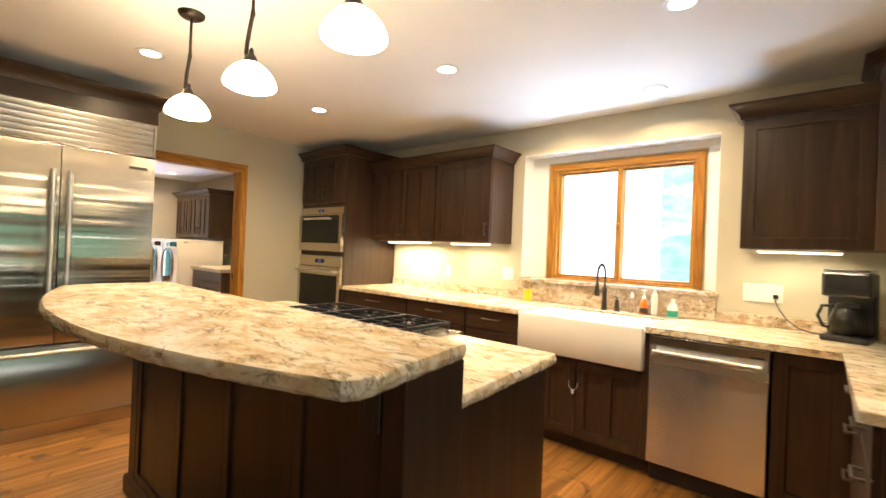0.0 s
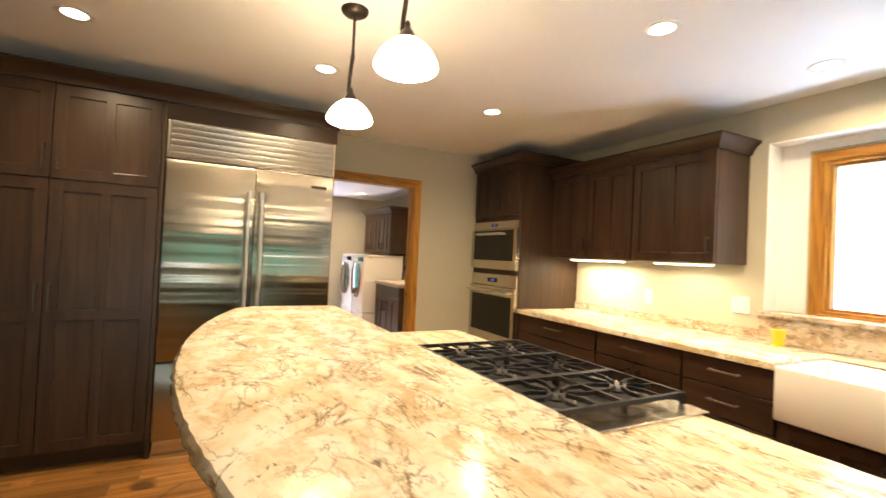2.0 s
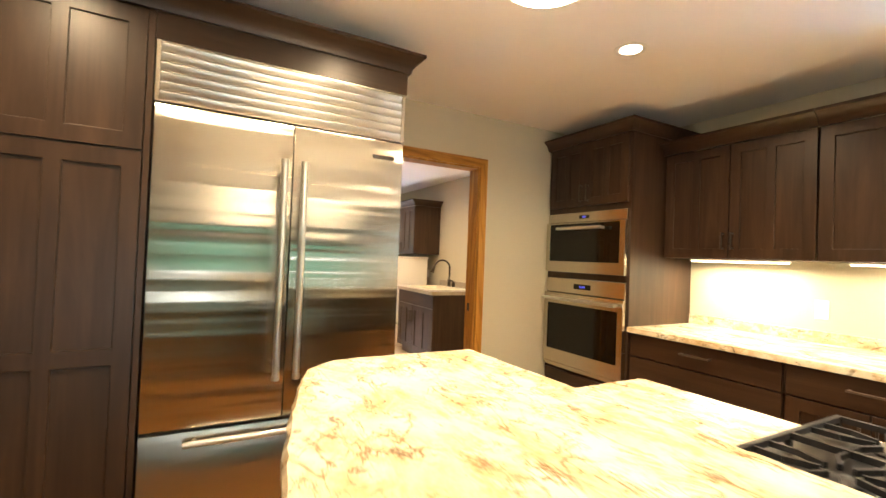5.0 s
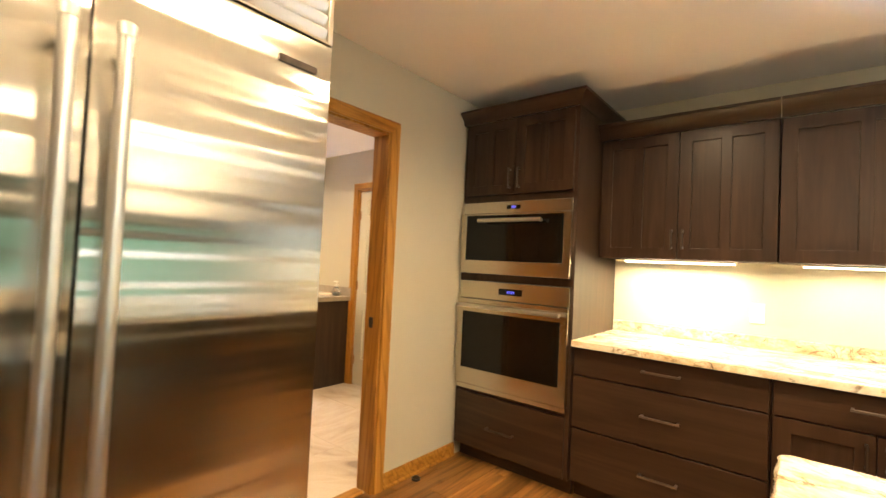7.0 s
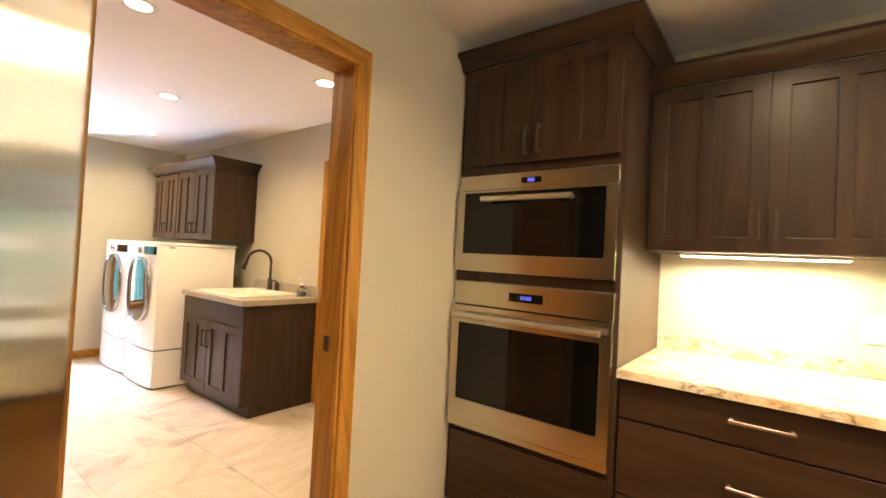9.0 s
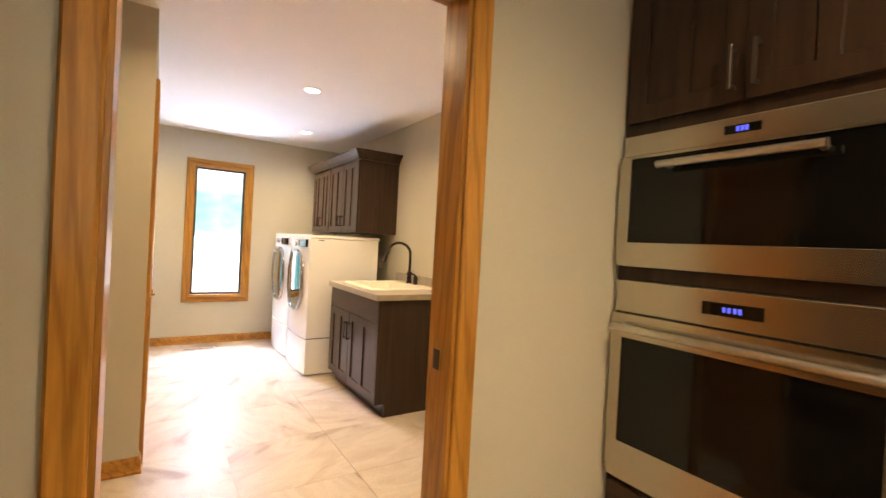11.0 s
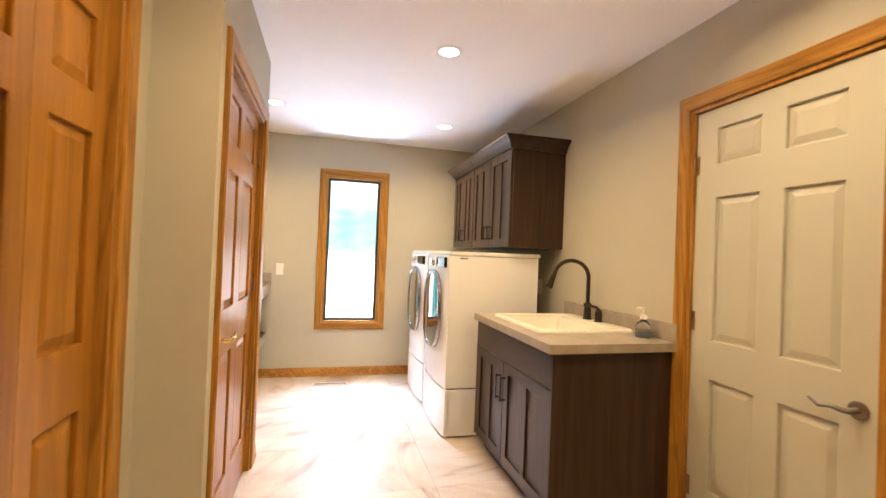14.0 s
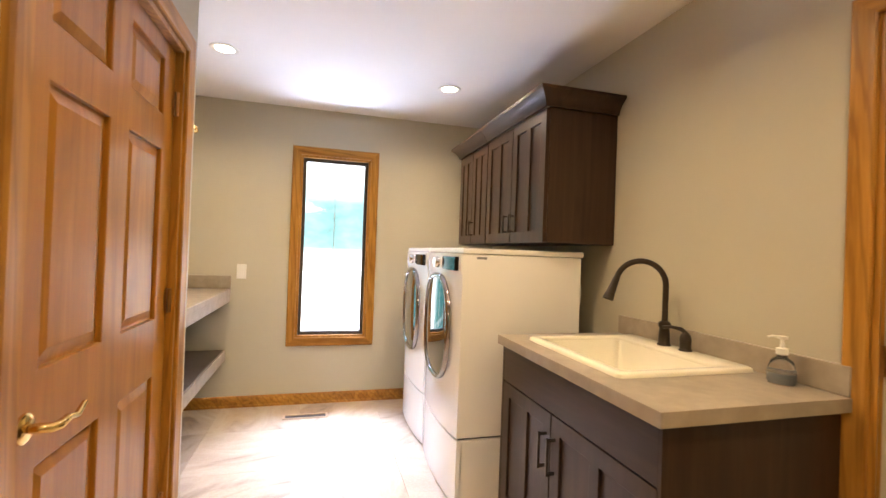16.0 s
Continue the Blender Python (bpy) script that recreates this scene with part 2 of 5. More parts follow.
DOORPAINT = plain("cream_door_paint", (0.52, 0.49, 0.375), 0.4, 0, 0.02, 3.0)
FIRECLAY = plain("white_fireclay", (0.84, 0.81, 0.76), 0.10, 0, 0.01, 2.0, coat=0.5)
BISQUE = plain("biscuit_composite", (0.82, 0.77, 0.62), 0.25, 0, 0.02, 2.0)
PLASTIC = plain("white_plastic", (0.80, 0.78, 0.72), 0.35, 0, 0.02, 3.0)
BLACK = plain("black_plastic", (0.014, 0.014, 0.015), 0.28, 0, 0.2, 8.0)
IRON = plain("cast_iron", (0.020, 0.020, 0.023), 0.45, 0.3, 0.25, 30.0, 0.2, 200)
BRONZE = plain("oiled_bronze", (0.052, 0.040, 0.030), 0.34, 0.7, 0.25, 14.0)
PEWTER = plain("dark_pewter", (0.10, 0.083, 0.070), 0.34, 0.9, 0.15, 20.0)
# pewter copy for drawers and a lever, lightened in colour for reflected light
PULL = plain("lightened_pewter", (0.23, 0.20, 0.17), 0.30, 0.9, 0.10, 20.0)
DARKCHROME = plain("dark_chrome", (0.36, 0.35, 0.35), 0.12, 1.0, 0.05, 5.0)
SMOKED = plain("smoked_steel", (0.12, 0.12, 0.125), 0.25, 0.9, 0.05, 5.0)
CHROME = plain("chrome", (0.75, 0.74, 0.72), 0.08, 1.0, 0.03, 5.0)
NICKEL = plain("satin_nickel", (0.60, 0.57, 0.52), 0.22, 1.0, 0.05, 5.0)
HINGE = plain("antique_brass", (0.34, 0.19, 0.08), 0.35, 0.9, 0.15, 20.0)
BRASS = plain("polished_brass", (0.78, 0.55, 0.20), 0.16, 1.0, 0.06, 8.0)
STEEL = steel("brushed_steel", (0.485, 0.46, 0.395), 0.25, 0.48, 1.0, "h")
STEEL_LOW = steel("brushed_steel_drawer", (0.44, 0.41, 0.37), 0.30, 0.10, 0.9, "h")
STEEL_UP = steel("brushed_steel_upright", (0.68, 0.69, 0.70), 0.24, 0.12, 0.9, "v")
STEEL_FLAT = steel("brushed_steel_flat", (0.60, 0.55, 0.46), 0.23, 0.08, 0.6, "h")
STEEL_BAR = plain("satin_steel_bar", (0.70, 0.68, 0.64), 0.33, 1.0, 0.03, 9.0)
OVENGLASS = plain("black_oven_glass", (0.004, 0.004, 0.0035), 0.05, 0, 0.1, 3.0, spec=0.35)
DOORGLASS = plain("dark_door_glass", (0.010, 0.010, 0.011), 0.03, 0, 0.1, 3.0, coat=1.0, spec=0.8)
GRANITE = granite("cream_granite", (0.73, 0.615, 0.415), (0.48, 0.310, 0.130), (0.095, 0.058, 0.030), (0.81, 0.765, 0.635))
# granite copy for backsplash and ledge, colour dimmed against the strong strip light
GRANITE_DIM = granite("cream_granite_dimmed", (0.54, 0.42, 0.28), (0.30, 0.19, 0.095), (0.08, 0.052, 0.034), (0.66, 0.58, 0.47), 1.6)
LAMINATE = plain("taupe_laminate", (0.34, 0.285, 0.215), 0.42, 0, 0.14, 14.0, 0.05, 200)
TILE = tile_stone("limestone_tile")
GROUT = plain("grout", (0.56, 0.46, 0.34), 0.9, 0, 0.1, 30.0)
SUBFLOOR = plain("plank_gap", (0.03, 0.018, 0.010), 0.8, 0, 0.2, 10.0)
CLEAR = glass("clear_glass")
CARAFE = glass("smoked_glass", (0.35, 0.33, 0.32))
SHADE = glow("lit_opal_glass", (1.0, 0.79, 0.52), 34.0)
LENS = glow("lit_downlight_lens", (1.0, 0.84, 0.60), 14.0)
STRIP = glow("lit_strip", (1.0, 0.80, 0.50), 14.0)
BLUE_LED = glow("blue_display", (0.10, 0.12, 0.9), 0.8)
YELLOW = plain("yellow_plastic", (0.80, 0.66, 0.04), 0.35, 0, 0.04, 6.0)
ORANGE = plain("orange_soap", (0.75, 0.14, 0.02), 0.2, 0, 0.08, 6.0)
TEAL = plain("teal_label", (0.03, 0.30, 0.24), 0.35, 0, 0.08, 6.0)
GREYTXT = plain("grey_print", (0.20, 0.20, 0.20), 0.5, 0, 0.05, 6.0)
RUBBER = plain("dark_frame", (0.045, 0.036, 0.030), 0.4, 0.2, 0.1, 6.0)
BLUESOAP = plain("blue_grey_soap", (0.26, 0.30, 0.33), 0.12, 0, 0.05, 4.0, coat=0.6)

# ---- mesh helpers ----


def put(name, bm, material, parent=None, label="", smooth=None):
    bmesh.ops.recalc_face_normals(bm, faces=bm.faces)
    me = bpy.data.meshes.new(name)
    bm.to_mesh(me)
    bm.free()
    if smooth is not None:
        me.shade_smooth()
        me.set_sharp_from_angle(angle=radians(smooth))
    me.materials.append(material)
    ob = new(name, me)
    ob.parent = parent
    if label:
        ob["label"] = label
    return ob


part = put


def thing(name, m, label, category, group=""):
    e = new(name)
    e.empty_display_size = 0.1
    e.matrix_world = m
    return tagged(e, label, category, group)


def structure(name, bm, material, smooth=None, label=""):
    return tagged(put(name, bm, material, smooth=smooth), label, "", "", "structure")


def box(bm, x0, x1, y0, y1, z0, z1, bev=0.0, seg=2):
    vs = [bm.verts.new((x, y, z)) for x in (x0, x1) for y in (y0, y1) for z in (z0, z1)]
    fs = [bm.faces.new([vs[i] for i in q]) for q in ((0, 1, 3, 2), (4, 6, 7, 5), (0, 4, 5, 1), (2, 3, 7, 6), (0, 2, 6, 4), (1, 5, 7, 3))]
    if bev:
        es = list({e for f in fs for e in f.edges})
        bmesh.ops.bevel(bm, geom=es, offset=bev, segments=seg, affect="EDGES", profile=0.5)


def boxes(*specs, bev=0.0):
    bm = bmesh.new()
    for s in specs:
        box(bm, *s, bev=bev)
    return bm


def slab(outline, z0, z1, bev=0.0, seg=3):
    """A flat slab with the given outline, its top edge eased."""
    bm = bmesh.new()
    lo = [bm.verts.new((x, y, z0)) for x, y in outline]
    hi = [bm.verts.new((x, y, z1)) for x, y in outline]
    bm.faces.new(lo[::-1])
    top = bm.faces.new(hi)
    n = len(outline)
    for i in range(n):
        bm.faces.new((lo[i], lo[(i + 1) % n], hi[(i + 1) % n], hi[i]))
    if bev:
        bmesh.ops.bevel(bm, geom=list(top.edges), offset=bev, segments=seg, affect="EDGES", profile=0.5)
    return bm


def chiselled(outline, z0, z1, seed, step=0.022, rough=0.004):
    """A slab with a flat polished top and a hand-chiselled, uneven edge."""
    rng = random.Random(seed)
    pts = []
    n = len(outline)
    for i in range(n):
        a, b = Vector(outline[i]), Vector(outline[(i + 1) % n])
        k = max(1, int((b - a).length / step))
        pts += [a.lerp(b, j / k) for j in range(k)]
    n = len(pts)
    nrm = []
    for i in range(n):
        d = (pts[(i + 1) % n] - pts[i - 1]).normalized()
        nrm.append(Vector((d.y, -d.x)))
    h = z1 - z0
    bm = bmesh.new()
    rows = []
    for f, push, amp in ((0.0, -0.006, 0.6), (0.25, 0.003, 1.0), (0.55, 0.005, 1.0), (0.82, 0.003, 0.9), (1.0, -0.002, 0.5)):
        rows.append([bm.verts.new((*(p + m * (push + rough * amp * rng.uniform(-1, 1))), z0 + h * f + (0.0 if f in (0.0, 1.0) else rng.uniform(-0.003, 0.003)))) for p, m in zip(pts, nrm)])
    for a, b in zip(rows, rows[1:]):
        for k in range(n):
            bm.faces.new((a[k], a[(k + 1) % n], b[(k + 1) % n], b[k]))
    bm.faces.new(rows[0][::-1])
    bm.faces.new(rows[-1])
    return bm


def lathe(profile, seg=24, at=(0, 0, 0), bm=None, cap=True):
    bm = bm or bmesh.new()
    rings = []
    for r, z in profile:
        rings.append([bm.verts.new((at[0] + r * math.cos(2 * math.pi * k / seg), at[1] + r * math.sin(2 * math.pi * k / seg), at[2] + z)) for k in range(seg)])
    for a, b in zip(rings, rings[1:]):
        for k in range(seg):
            bm.faces.new((a[k], a[(k + 1) % seg], b[(k + 1) % seg], b[k]))
    if cap:
        bm.faces.new(rings[0][::-1])
        bm.faces.new(rings[-1])
    return bm


def tube(points, radius, seg=10, bm=None):
    """A round bar swept along points; radius may be a list."""
    bm = bm or bmesh.new()
    pts = [Vector(p) for p in points]
    rad = radius if isinstance(radius, (list, tuple)) else [radius] * len(pts)
    up = Vector((0.137, 0.291, 0.947))
    rings = []
    for i, p in enumerate(pts):
        d = (pts[min(i + 1, len(pts) - 1)] - pts[max(i - 1, 0)]).normalized()
        if abs(d.dot(up)) > 0.97:
            up = Vector((0.9, 0.1, 0.2))
        s = d.cross(up).normalized()
        up = s.cross(d).normalized()
        rings.append([bm.verts.new(p + rad[i] * (math.cos(a) * s + math.sin(a) * up)) for a in (2 * math.pi * k / seg for k in range(seg))])
    for a, b in zip(rings, rings[1:]):
        for k in range(seg):
            bm.faces.new((a[k], a[(k + 1) % seg], b[(k + 1) % seg], b[k]))
    bm.faces.new(rings[0][::-1])
    bm.faces.new(rings[-1])
    return bm


def arc(c, r, a0, a1, n, axis_u, axis_v):
    c, u, v = Vector(c), Vector(axis_u), Vector(axis_v)
    return [c + r * (math.cos(radians(a)) * u + math.sin(radians(a)) * v) for a in (a0 + (a1 - a0) * i / n for i in range(n + 1))]


def sweep(path, profile, to3d, closed=False, bm=None):
    """A moulding: profile points (out, depth) along a flat path with mitred corners. out is to the path's right."""
    bm = bm or bmesh.new()
    n = len(path)
    rings = []
    for i in range(n):
        p = Vector(path[i])
        dirs = []
        if closed or i > 0:
            dirs.append((p - Vector(path[i - 1])).normalized())
        if closed or i < n - 1:
            dirs.append((Vector(path[(i + 1) % n]) - p).normalized())
        ns = [Vector((d.y, -d.x)) for d in dirs]
        m = ns[0] if len(ns) == 1 else (ns[0] + ns[1]) / (1 + ns[0].dot(ns[1]))
        rings.append([bm.verts.new(to3d(*(p + m * o), d)) for o, d in profile])
    k = len(profile)
    for i in range(n if closed else n - 1):
        a, b = rings[i], rings[(i + 1) % n]
        for j in range(k):
            bm.faces.new((a[j], a[(j + 1) % k], b[(j + 1) % k], b[j]))
    if not closed:
        bm.faces.new(rings[0][::-1])
        bm.faces.new(rings[-1])
    return bm


def pierced(x0, x1, z0, z1, holes, y0, y1, bev=0.002, bm=None):
    """One plate from y0 (front) to y1 with rectangular holes (xa, xb, za, zb): frames, sashes, stiles and rails in one piece."""
    bm = bm or bmesh.new()
    xs = sorted({x0, x1, *(h[0] for h in holes), *(h[1] for h in holes)})
    zs = sorted({z0, z1, *(h[2] for h in holes), *(h[3] for h in holes)})
    nx, nz = len(xs), len(zs)
    vf = [[bm.verts.new((x, y0, z)) for z in zs] for x in xs]
    vb = [[bm.verts.new((x, y1, z)) for z in zs] for x in xs]

    def solid(i, k):
        if not (0 <= i < nx - 1 and 0 <= k < nz - 1):
            return False
        cx, cz = (xs[i] + xs[i + 1]) / 2, (zs[k] + zs[k + 1]) / 2
        return not any(h[0] < cx < h[1] and h[2] < cz < h[3] for h in holes)

    rim = []
    for i in range(nx - 1):
        for k in range(nz - 1):
            if solid(i, k):
                bm.faces.new((vf[i][k], vf[i + 1][k], vf[i + 1][k + 1], vf[i][k + 1]))
                bm.faces.new((vb[i][k], vb[i][k + 1], vb[i + 1][k + 1], vb[i + 1][k]))
                for di, dk, a, b in ((-1, 0, (i, k), (i, k + 1)), (1, 0, (i + 1, k), (i + 1, k + 1)), (0, -1, (i, k), (i + 1, k)), (0, 1, (i, k + 1), (i + 1, k + 1))):
                    if not solid(i + di, k + dk):
                        f = bm.faces.new((vf[a[0]][a[1]], vf[b[0]][b[1]], vb[b[0]][b[1]], vb[a[0]][a[1]]))
                        rim.append(f.edges[0])
    if bev:
        bmesh.ops.bevel(bm, geom=rim, offset=bev, segments=2, affect="EDGES", profile=0.5)
    bmesh.ops.delete(bm, geom=[v for v in bm.verts if not v.link_faces], context="VERTS")
    return bm


def loft(rings, bm=None, cap_first=True, cap_last=True):
    """A skin through closed rings of equally many points."""
    bm = bm or bmesh.new()
    vs = [[bm.verts.new(p) for p in r] for r in rings]
    for a, b in zip(vs, vs[1:]):
        for k in range(len(a)):
            bm.faces.new((a[k], a[(k + 1) % len(a)], b[(k + 1) % len(a)], b[k]))
    if cap_first:
        bm.faces.new(vs[0][::-1])
    if cap_last:
        bm.faces.new(vs[-1])
    return bm


def rrect(x0, x1, y0, y1, z, r, n=5):
    out = []
    for cx, cy, a0 in ((x1 - r, y1 - r, 0), (x0 + r, y1 - r, 90), (x0 + r, y0 + r, 180), (x1 - r, y0 + r, 270)):
        for k in range(n + 1):
            a = radians(a0 + 90 * k / n)
            out.append((cx + r * math.cos(a), cy + r * math.sin(a), z))
    return out


def panel_cells(x0, x1, z0, z1, cols, rails, stile, mull=None):
    """The openings between stiles, mullions and rails of a panelled front."""
    mull = mull or stile * 0.84
    w = (x1 - x0 - 2 * stile - mull * (cols - 1)) / cols
    zs = [z0 + stile] + [q for z in rails for q in (z - stile / 2, z + stile / 2)] + [z1 - stile]
    return [(x0 + stile + c * (w + mull), x0 + stile + c * (w + mull) + w, a, b) for c in range(cols) for a, b in zip(zs[0::2], zs[1::2])]


def shaker(name, x0, x1, z0, z1, parent, material, cols=1, rails=(), t=0.021, stile=0.062, y=0.0, m=None):
    """A frame-and-panel front at y..y+t; the flat recessed panels are pieces of their own."""
    cells = panel_cells(x0, x1, z0, z1, cols, rails, stile)
    d = part(name, pierced(x0, x1, z0, z1, cells, y, y + t, 0.0022), material, parent)
    if m is not None:
        d.matrix_world = m
    for a, b, c, e in cells:
        part("panel", boxes((a - 0.0005, b + 0.0005, y + 0.010, y + t - 0.002, c - 0.0005, e + 0.0005)), material, d)
    return d


def pull(x, z, length, upright=True, y=0.0, out=0.032):
    """A square bar pull on two posts."""
    bm = bmesh.new()
    h, r = length / 2, 0.0052
    if upright:
        box(bm, x - r, x + r, y - out - r, y - out + r, z - h, z + h, 0.0015, 1)
        for s in (-1, 1):
            zc = z + s * (h - 0.008)
            box(bm, x - r * 0.9, x + r * 0.9, y - out, y + 0.001, zc - r, zc + r, 0.001, 1)
    else:
        box(bm, x - h, x + h, y - out - r, y - out + r, z - r, z + r, 0.0015, 1)
        for s in (-1, 1):
            xc = x + s * (h - 0.008)
            box(bm, xc - r, xc + r, y - out, y + 0.001, z - r * 0.9, z + r * 0.9, 0.001, 1)
    return bm


CROWN = [(0.0, 0.0), (0.012, 0.0), (0.016, 0.018), (0.030, 0.040), (0.052, 0.060), (0.060, 0.064), (0.060, 0.078), (0.0, 0.078)]


def crown(path, z, scale=1.0):
    return sweep(path, [(o * scale, d * scale) for o, d in CROWN], lambda x, y, d: (x, y, z + d))


def cross_grain(ob, material):
    """The level pieces of an upright frame take the second material."""
    me = ob.data
    me.materials.append(material)
    for f in me.polygons:
        xs = [me.vertices[i].co.x for i in f.vertices]
        zs = [me.vertices[i].co.z for i in f.vertices]
        if max(xs) - min(xs) > max(zs) - min(zs):
            f.material_index = 1
    return ob


CASING = [(0.0, 0.0), (0.0, 0.012), (0.006, 0.016), (0.022, 0.014), (0.046, 0.019), (0.062, 0.020), (0.068, 0.014), (0.068, 0.0)]
BASE = [(0.0, 0.0), (0.018, 0.0), (0.018, 0.012), (0.013, 0.020), (0.013, 0.060), (0.009, 0.078), (0.004, 0.086), (0.0, 0.088)]


def plate(name, m, gangs, label, kind, socket=None):
    """A wall plate with rocker or socket inserts, front towards local -y."""
    t = thing(name, m, label, kind)
    w = 0.072 + 0.046 * (gangs - 1)
    part("cover", boxes((-w / 2, w / 2, -0.006, 0, -0.058, 0.058), bev=0.003), PLASTIC, t)
    for g in range(gangs):
        x = (g - (gangs - 1) / 2) * 0.046
        ins = part("outlet" if socket and g in socket else "rocker", boxes((x - 0.0165, x + 0.0165, -0.0085, -0.004, -0.033, 0.033), bev=0.0015), PLASTIC, t)
        if socket and g in socket:
            part("slots", boxes(*[(x + dx - 0.001, x + dx + 0.001, -0.0092, -0.008, z - 0.004, z + 0.004) for z in (0.017, -0.017) for dx in (-0.006, 0.006)]), GREYTXT, ins)
    return t

# ---- the large structure ----
XW, YN, ZC = -4.26, 3.675, 2.44     # kitchen west wall, kitchen north wall, ceiling
LXW, LYN = -9.01, 3.53              # laundry far wall and north wall
IN = -4.38                          # laundry side of the dividing wall
DY0, DY1, DZ = 1.412, 2.236, 2.035  # doorway between kitchen and laundry

structure("ceiling", boxes((-9.3, 6.3, -3.4, 4.2, ZC, ZC + 0.12)), CEIL)
structure("wall_west", boxes((IN, XW, -3.2, DY0, 0, ZC), (IN, XW, DY1, 3.85, 0, ZC), (IN, XW, DY0, DY1, DZ, ZC)), WALL)
structure("wall_north", boxes(
    (XW, -1.7687, YN, 3.83, 0, ZC), (-0.2444, 6.1, YN, 3.83, 0, ZC), (-1.7687, -0.2444, YN, 3.83, 0, 1.06), (-1.7687, -0.2444, YN, 3.83, 2.19, ZC),
    (XW, -1.532, 3.83, 3.98, 0, ZC), (-0.4115, 6.1, 3.83, 3.98, 0, ZC), (-1.532, -0.4115, 3.83, 3.98, 0, 1.105), (-1.532, -0.4115, 3.83, 3.98, 2.055, ZC)), WALL)
# niche returns whitened in colour for the daylight that bleaches them
NICHE = plain("niche_daylit_white", (0.84, 0.83, 0.80), 0.6, 0, 0.01, 2.0)
for lining in (
        (-1.7692, -1.7644, 3.6755, 3.829, 1.095, 2.185),
        (-0.2487, -0.2439, 3.6755, 3.829, 1.095, 2.185),
        (-1.7692, -0.2439, 3.6755, 3.829, 2.185, 2.1895),
        (-1.7639, -1.6045, 3.826, 3.8295, 1.095, 2.185),
        (-0.339, -0.2492, 3.826, 3.8295, 1.095, 2.185),
        (-1.6045, -0.339, 3.826, 3.8295, 2.13, 2.185)):
    structure("window_niche", boxes(lining), NICHE)
structure("wall_south", boxes((IN, 6.1, -3.35, -3.2, 0, ZC)), WALL)
structure("wall_east", boxes((6.1, 6.25, -3.35, -2.4, 0, ZC), (6.1, 6.25, 3.5, 3.98, 0, ZC), (6.1, 6.25, -2.4, 3.5, 0, 0.12), (6.1, 6.25, -2.4, 3.5, 2.02, ZC)), WALL)
structure("wall_counter_end", boxes((1.052, 1.1776, 3.06, YN, 0, ZC)), WALL)
structure("wall_laundry_north", boxes((-9.15, -6.07, LYN, 3.66, 0, ZC), (-5.28, IN, LYN, 3.66, 0, ZC), (-6.07, -5.28, LYN, 3.66, 2.03, ZC), (-6.15, -5.2, 3.66, 3.70, 0, ZC)), WALL)
structure("wall_laundry_far", boxes((-9.15, LXW, 0.45, 1.82, 0, ZC), (-9.15, LXW, 2.39, LYN, 0, ZC), (-9.15, LXW, 1.82, 2.39, 0, 0.545), (-9.15, LXW, 1.82, 2.39, 2.055, ZC)), WALL)
structure("wall_closet", boxes((-6.01, -5.815, 1.125, 1.245, 0, ZC), (-4.465, IN, 1.125, 1.245, 0, ZC), (-5.815, -4.465, 1.125, 1.245, 2.03, ZC), (-6.01, IN, 1.0, 1.085, 0, ZC)), WALL)
structure("wall_hall_door", boxes((-6.145, -6.01, 1.125, 1.465, 0, ZC), (-7.24, -7.082, 1.345, 1.465, 0, ZC), (-7.082, -6.145, 1.345, 1.465, 2.03, ZC),
                                  (-7.24, -7.12, 0.6, 1.345, 0, ZC), (-7.12, -6.145, 1.20, 1.26, 0, ZC)), WALL)
structure("wall_recess", boxes((-9.15, -7.15, 0.48, 0.6, 0, ZC)), WALL)
structure("subfloor", boxes((IN, 6.1, -3.2, YN, -0.05, -0.006)), SUBFLOOR)
structure("tile_bed", boxes((-9.01, IN, 0.6, LYN, -0.05, -0.004)), GROUT)
structure("ground", boxes((-60, 60, -60, 60, -0.4, -0.06)), plain("lawn", (0.10, 0.16, 0.06), 0.9, 0, 0.3, 3.0))

# distance beyond the windows: glowing panels with haze and leaf light painted in
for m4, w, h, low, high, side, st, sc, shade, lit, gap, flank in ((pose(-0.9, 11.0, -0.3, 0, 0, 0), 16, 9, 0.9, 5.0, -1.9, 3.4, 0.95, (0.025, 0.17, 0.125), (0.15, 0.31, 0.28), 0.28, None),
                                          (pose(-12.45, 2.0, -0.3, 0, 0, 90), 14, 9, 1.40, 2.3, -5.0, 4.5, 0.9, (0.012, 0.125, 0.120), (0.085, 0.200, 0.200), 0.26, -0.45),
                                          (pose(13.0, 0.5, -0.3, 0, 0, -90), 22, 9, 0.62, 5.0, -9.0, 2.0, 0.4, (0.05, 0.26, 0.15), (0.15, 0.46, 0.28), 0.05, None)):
    b = structure("backdrop", boxes((-w / 2, w / 2, 0, 0.05, 0, h)), foliage_backdrop("glowing_garden", low, high, side, st, sc, shade, lit, gap, flank), label="glowing panel painted as an overexposed garden with pale leaves")
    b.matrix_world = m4


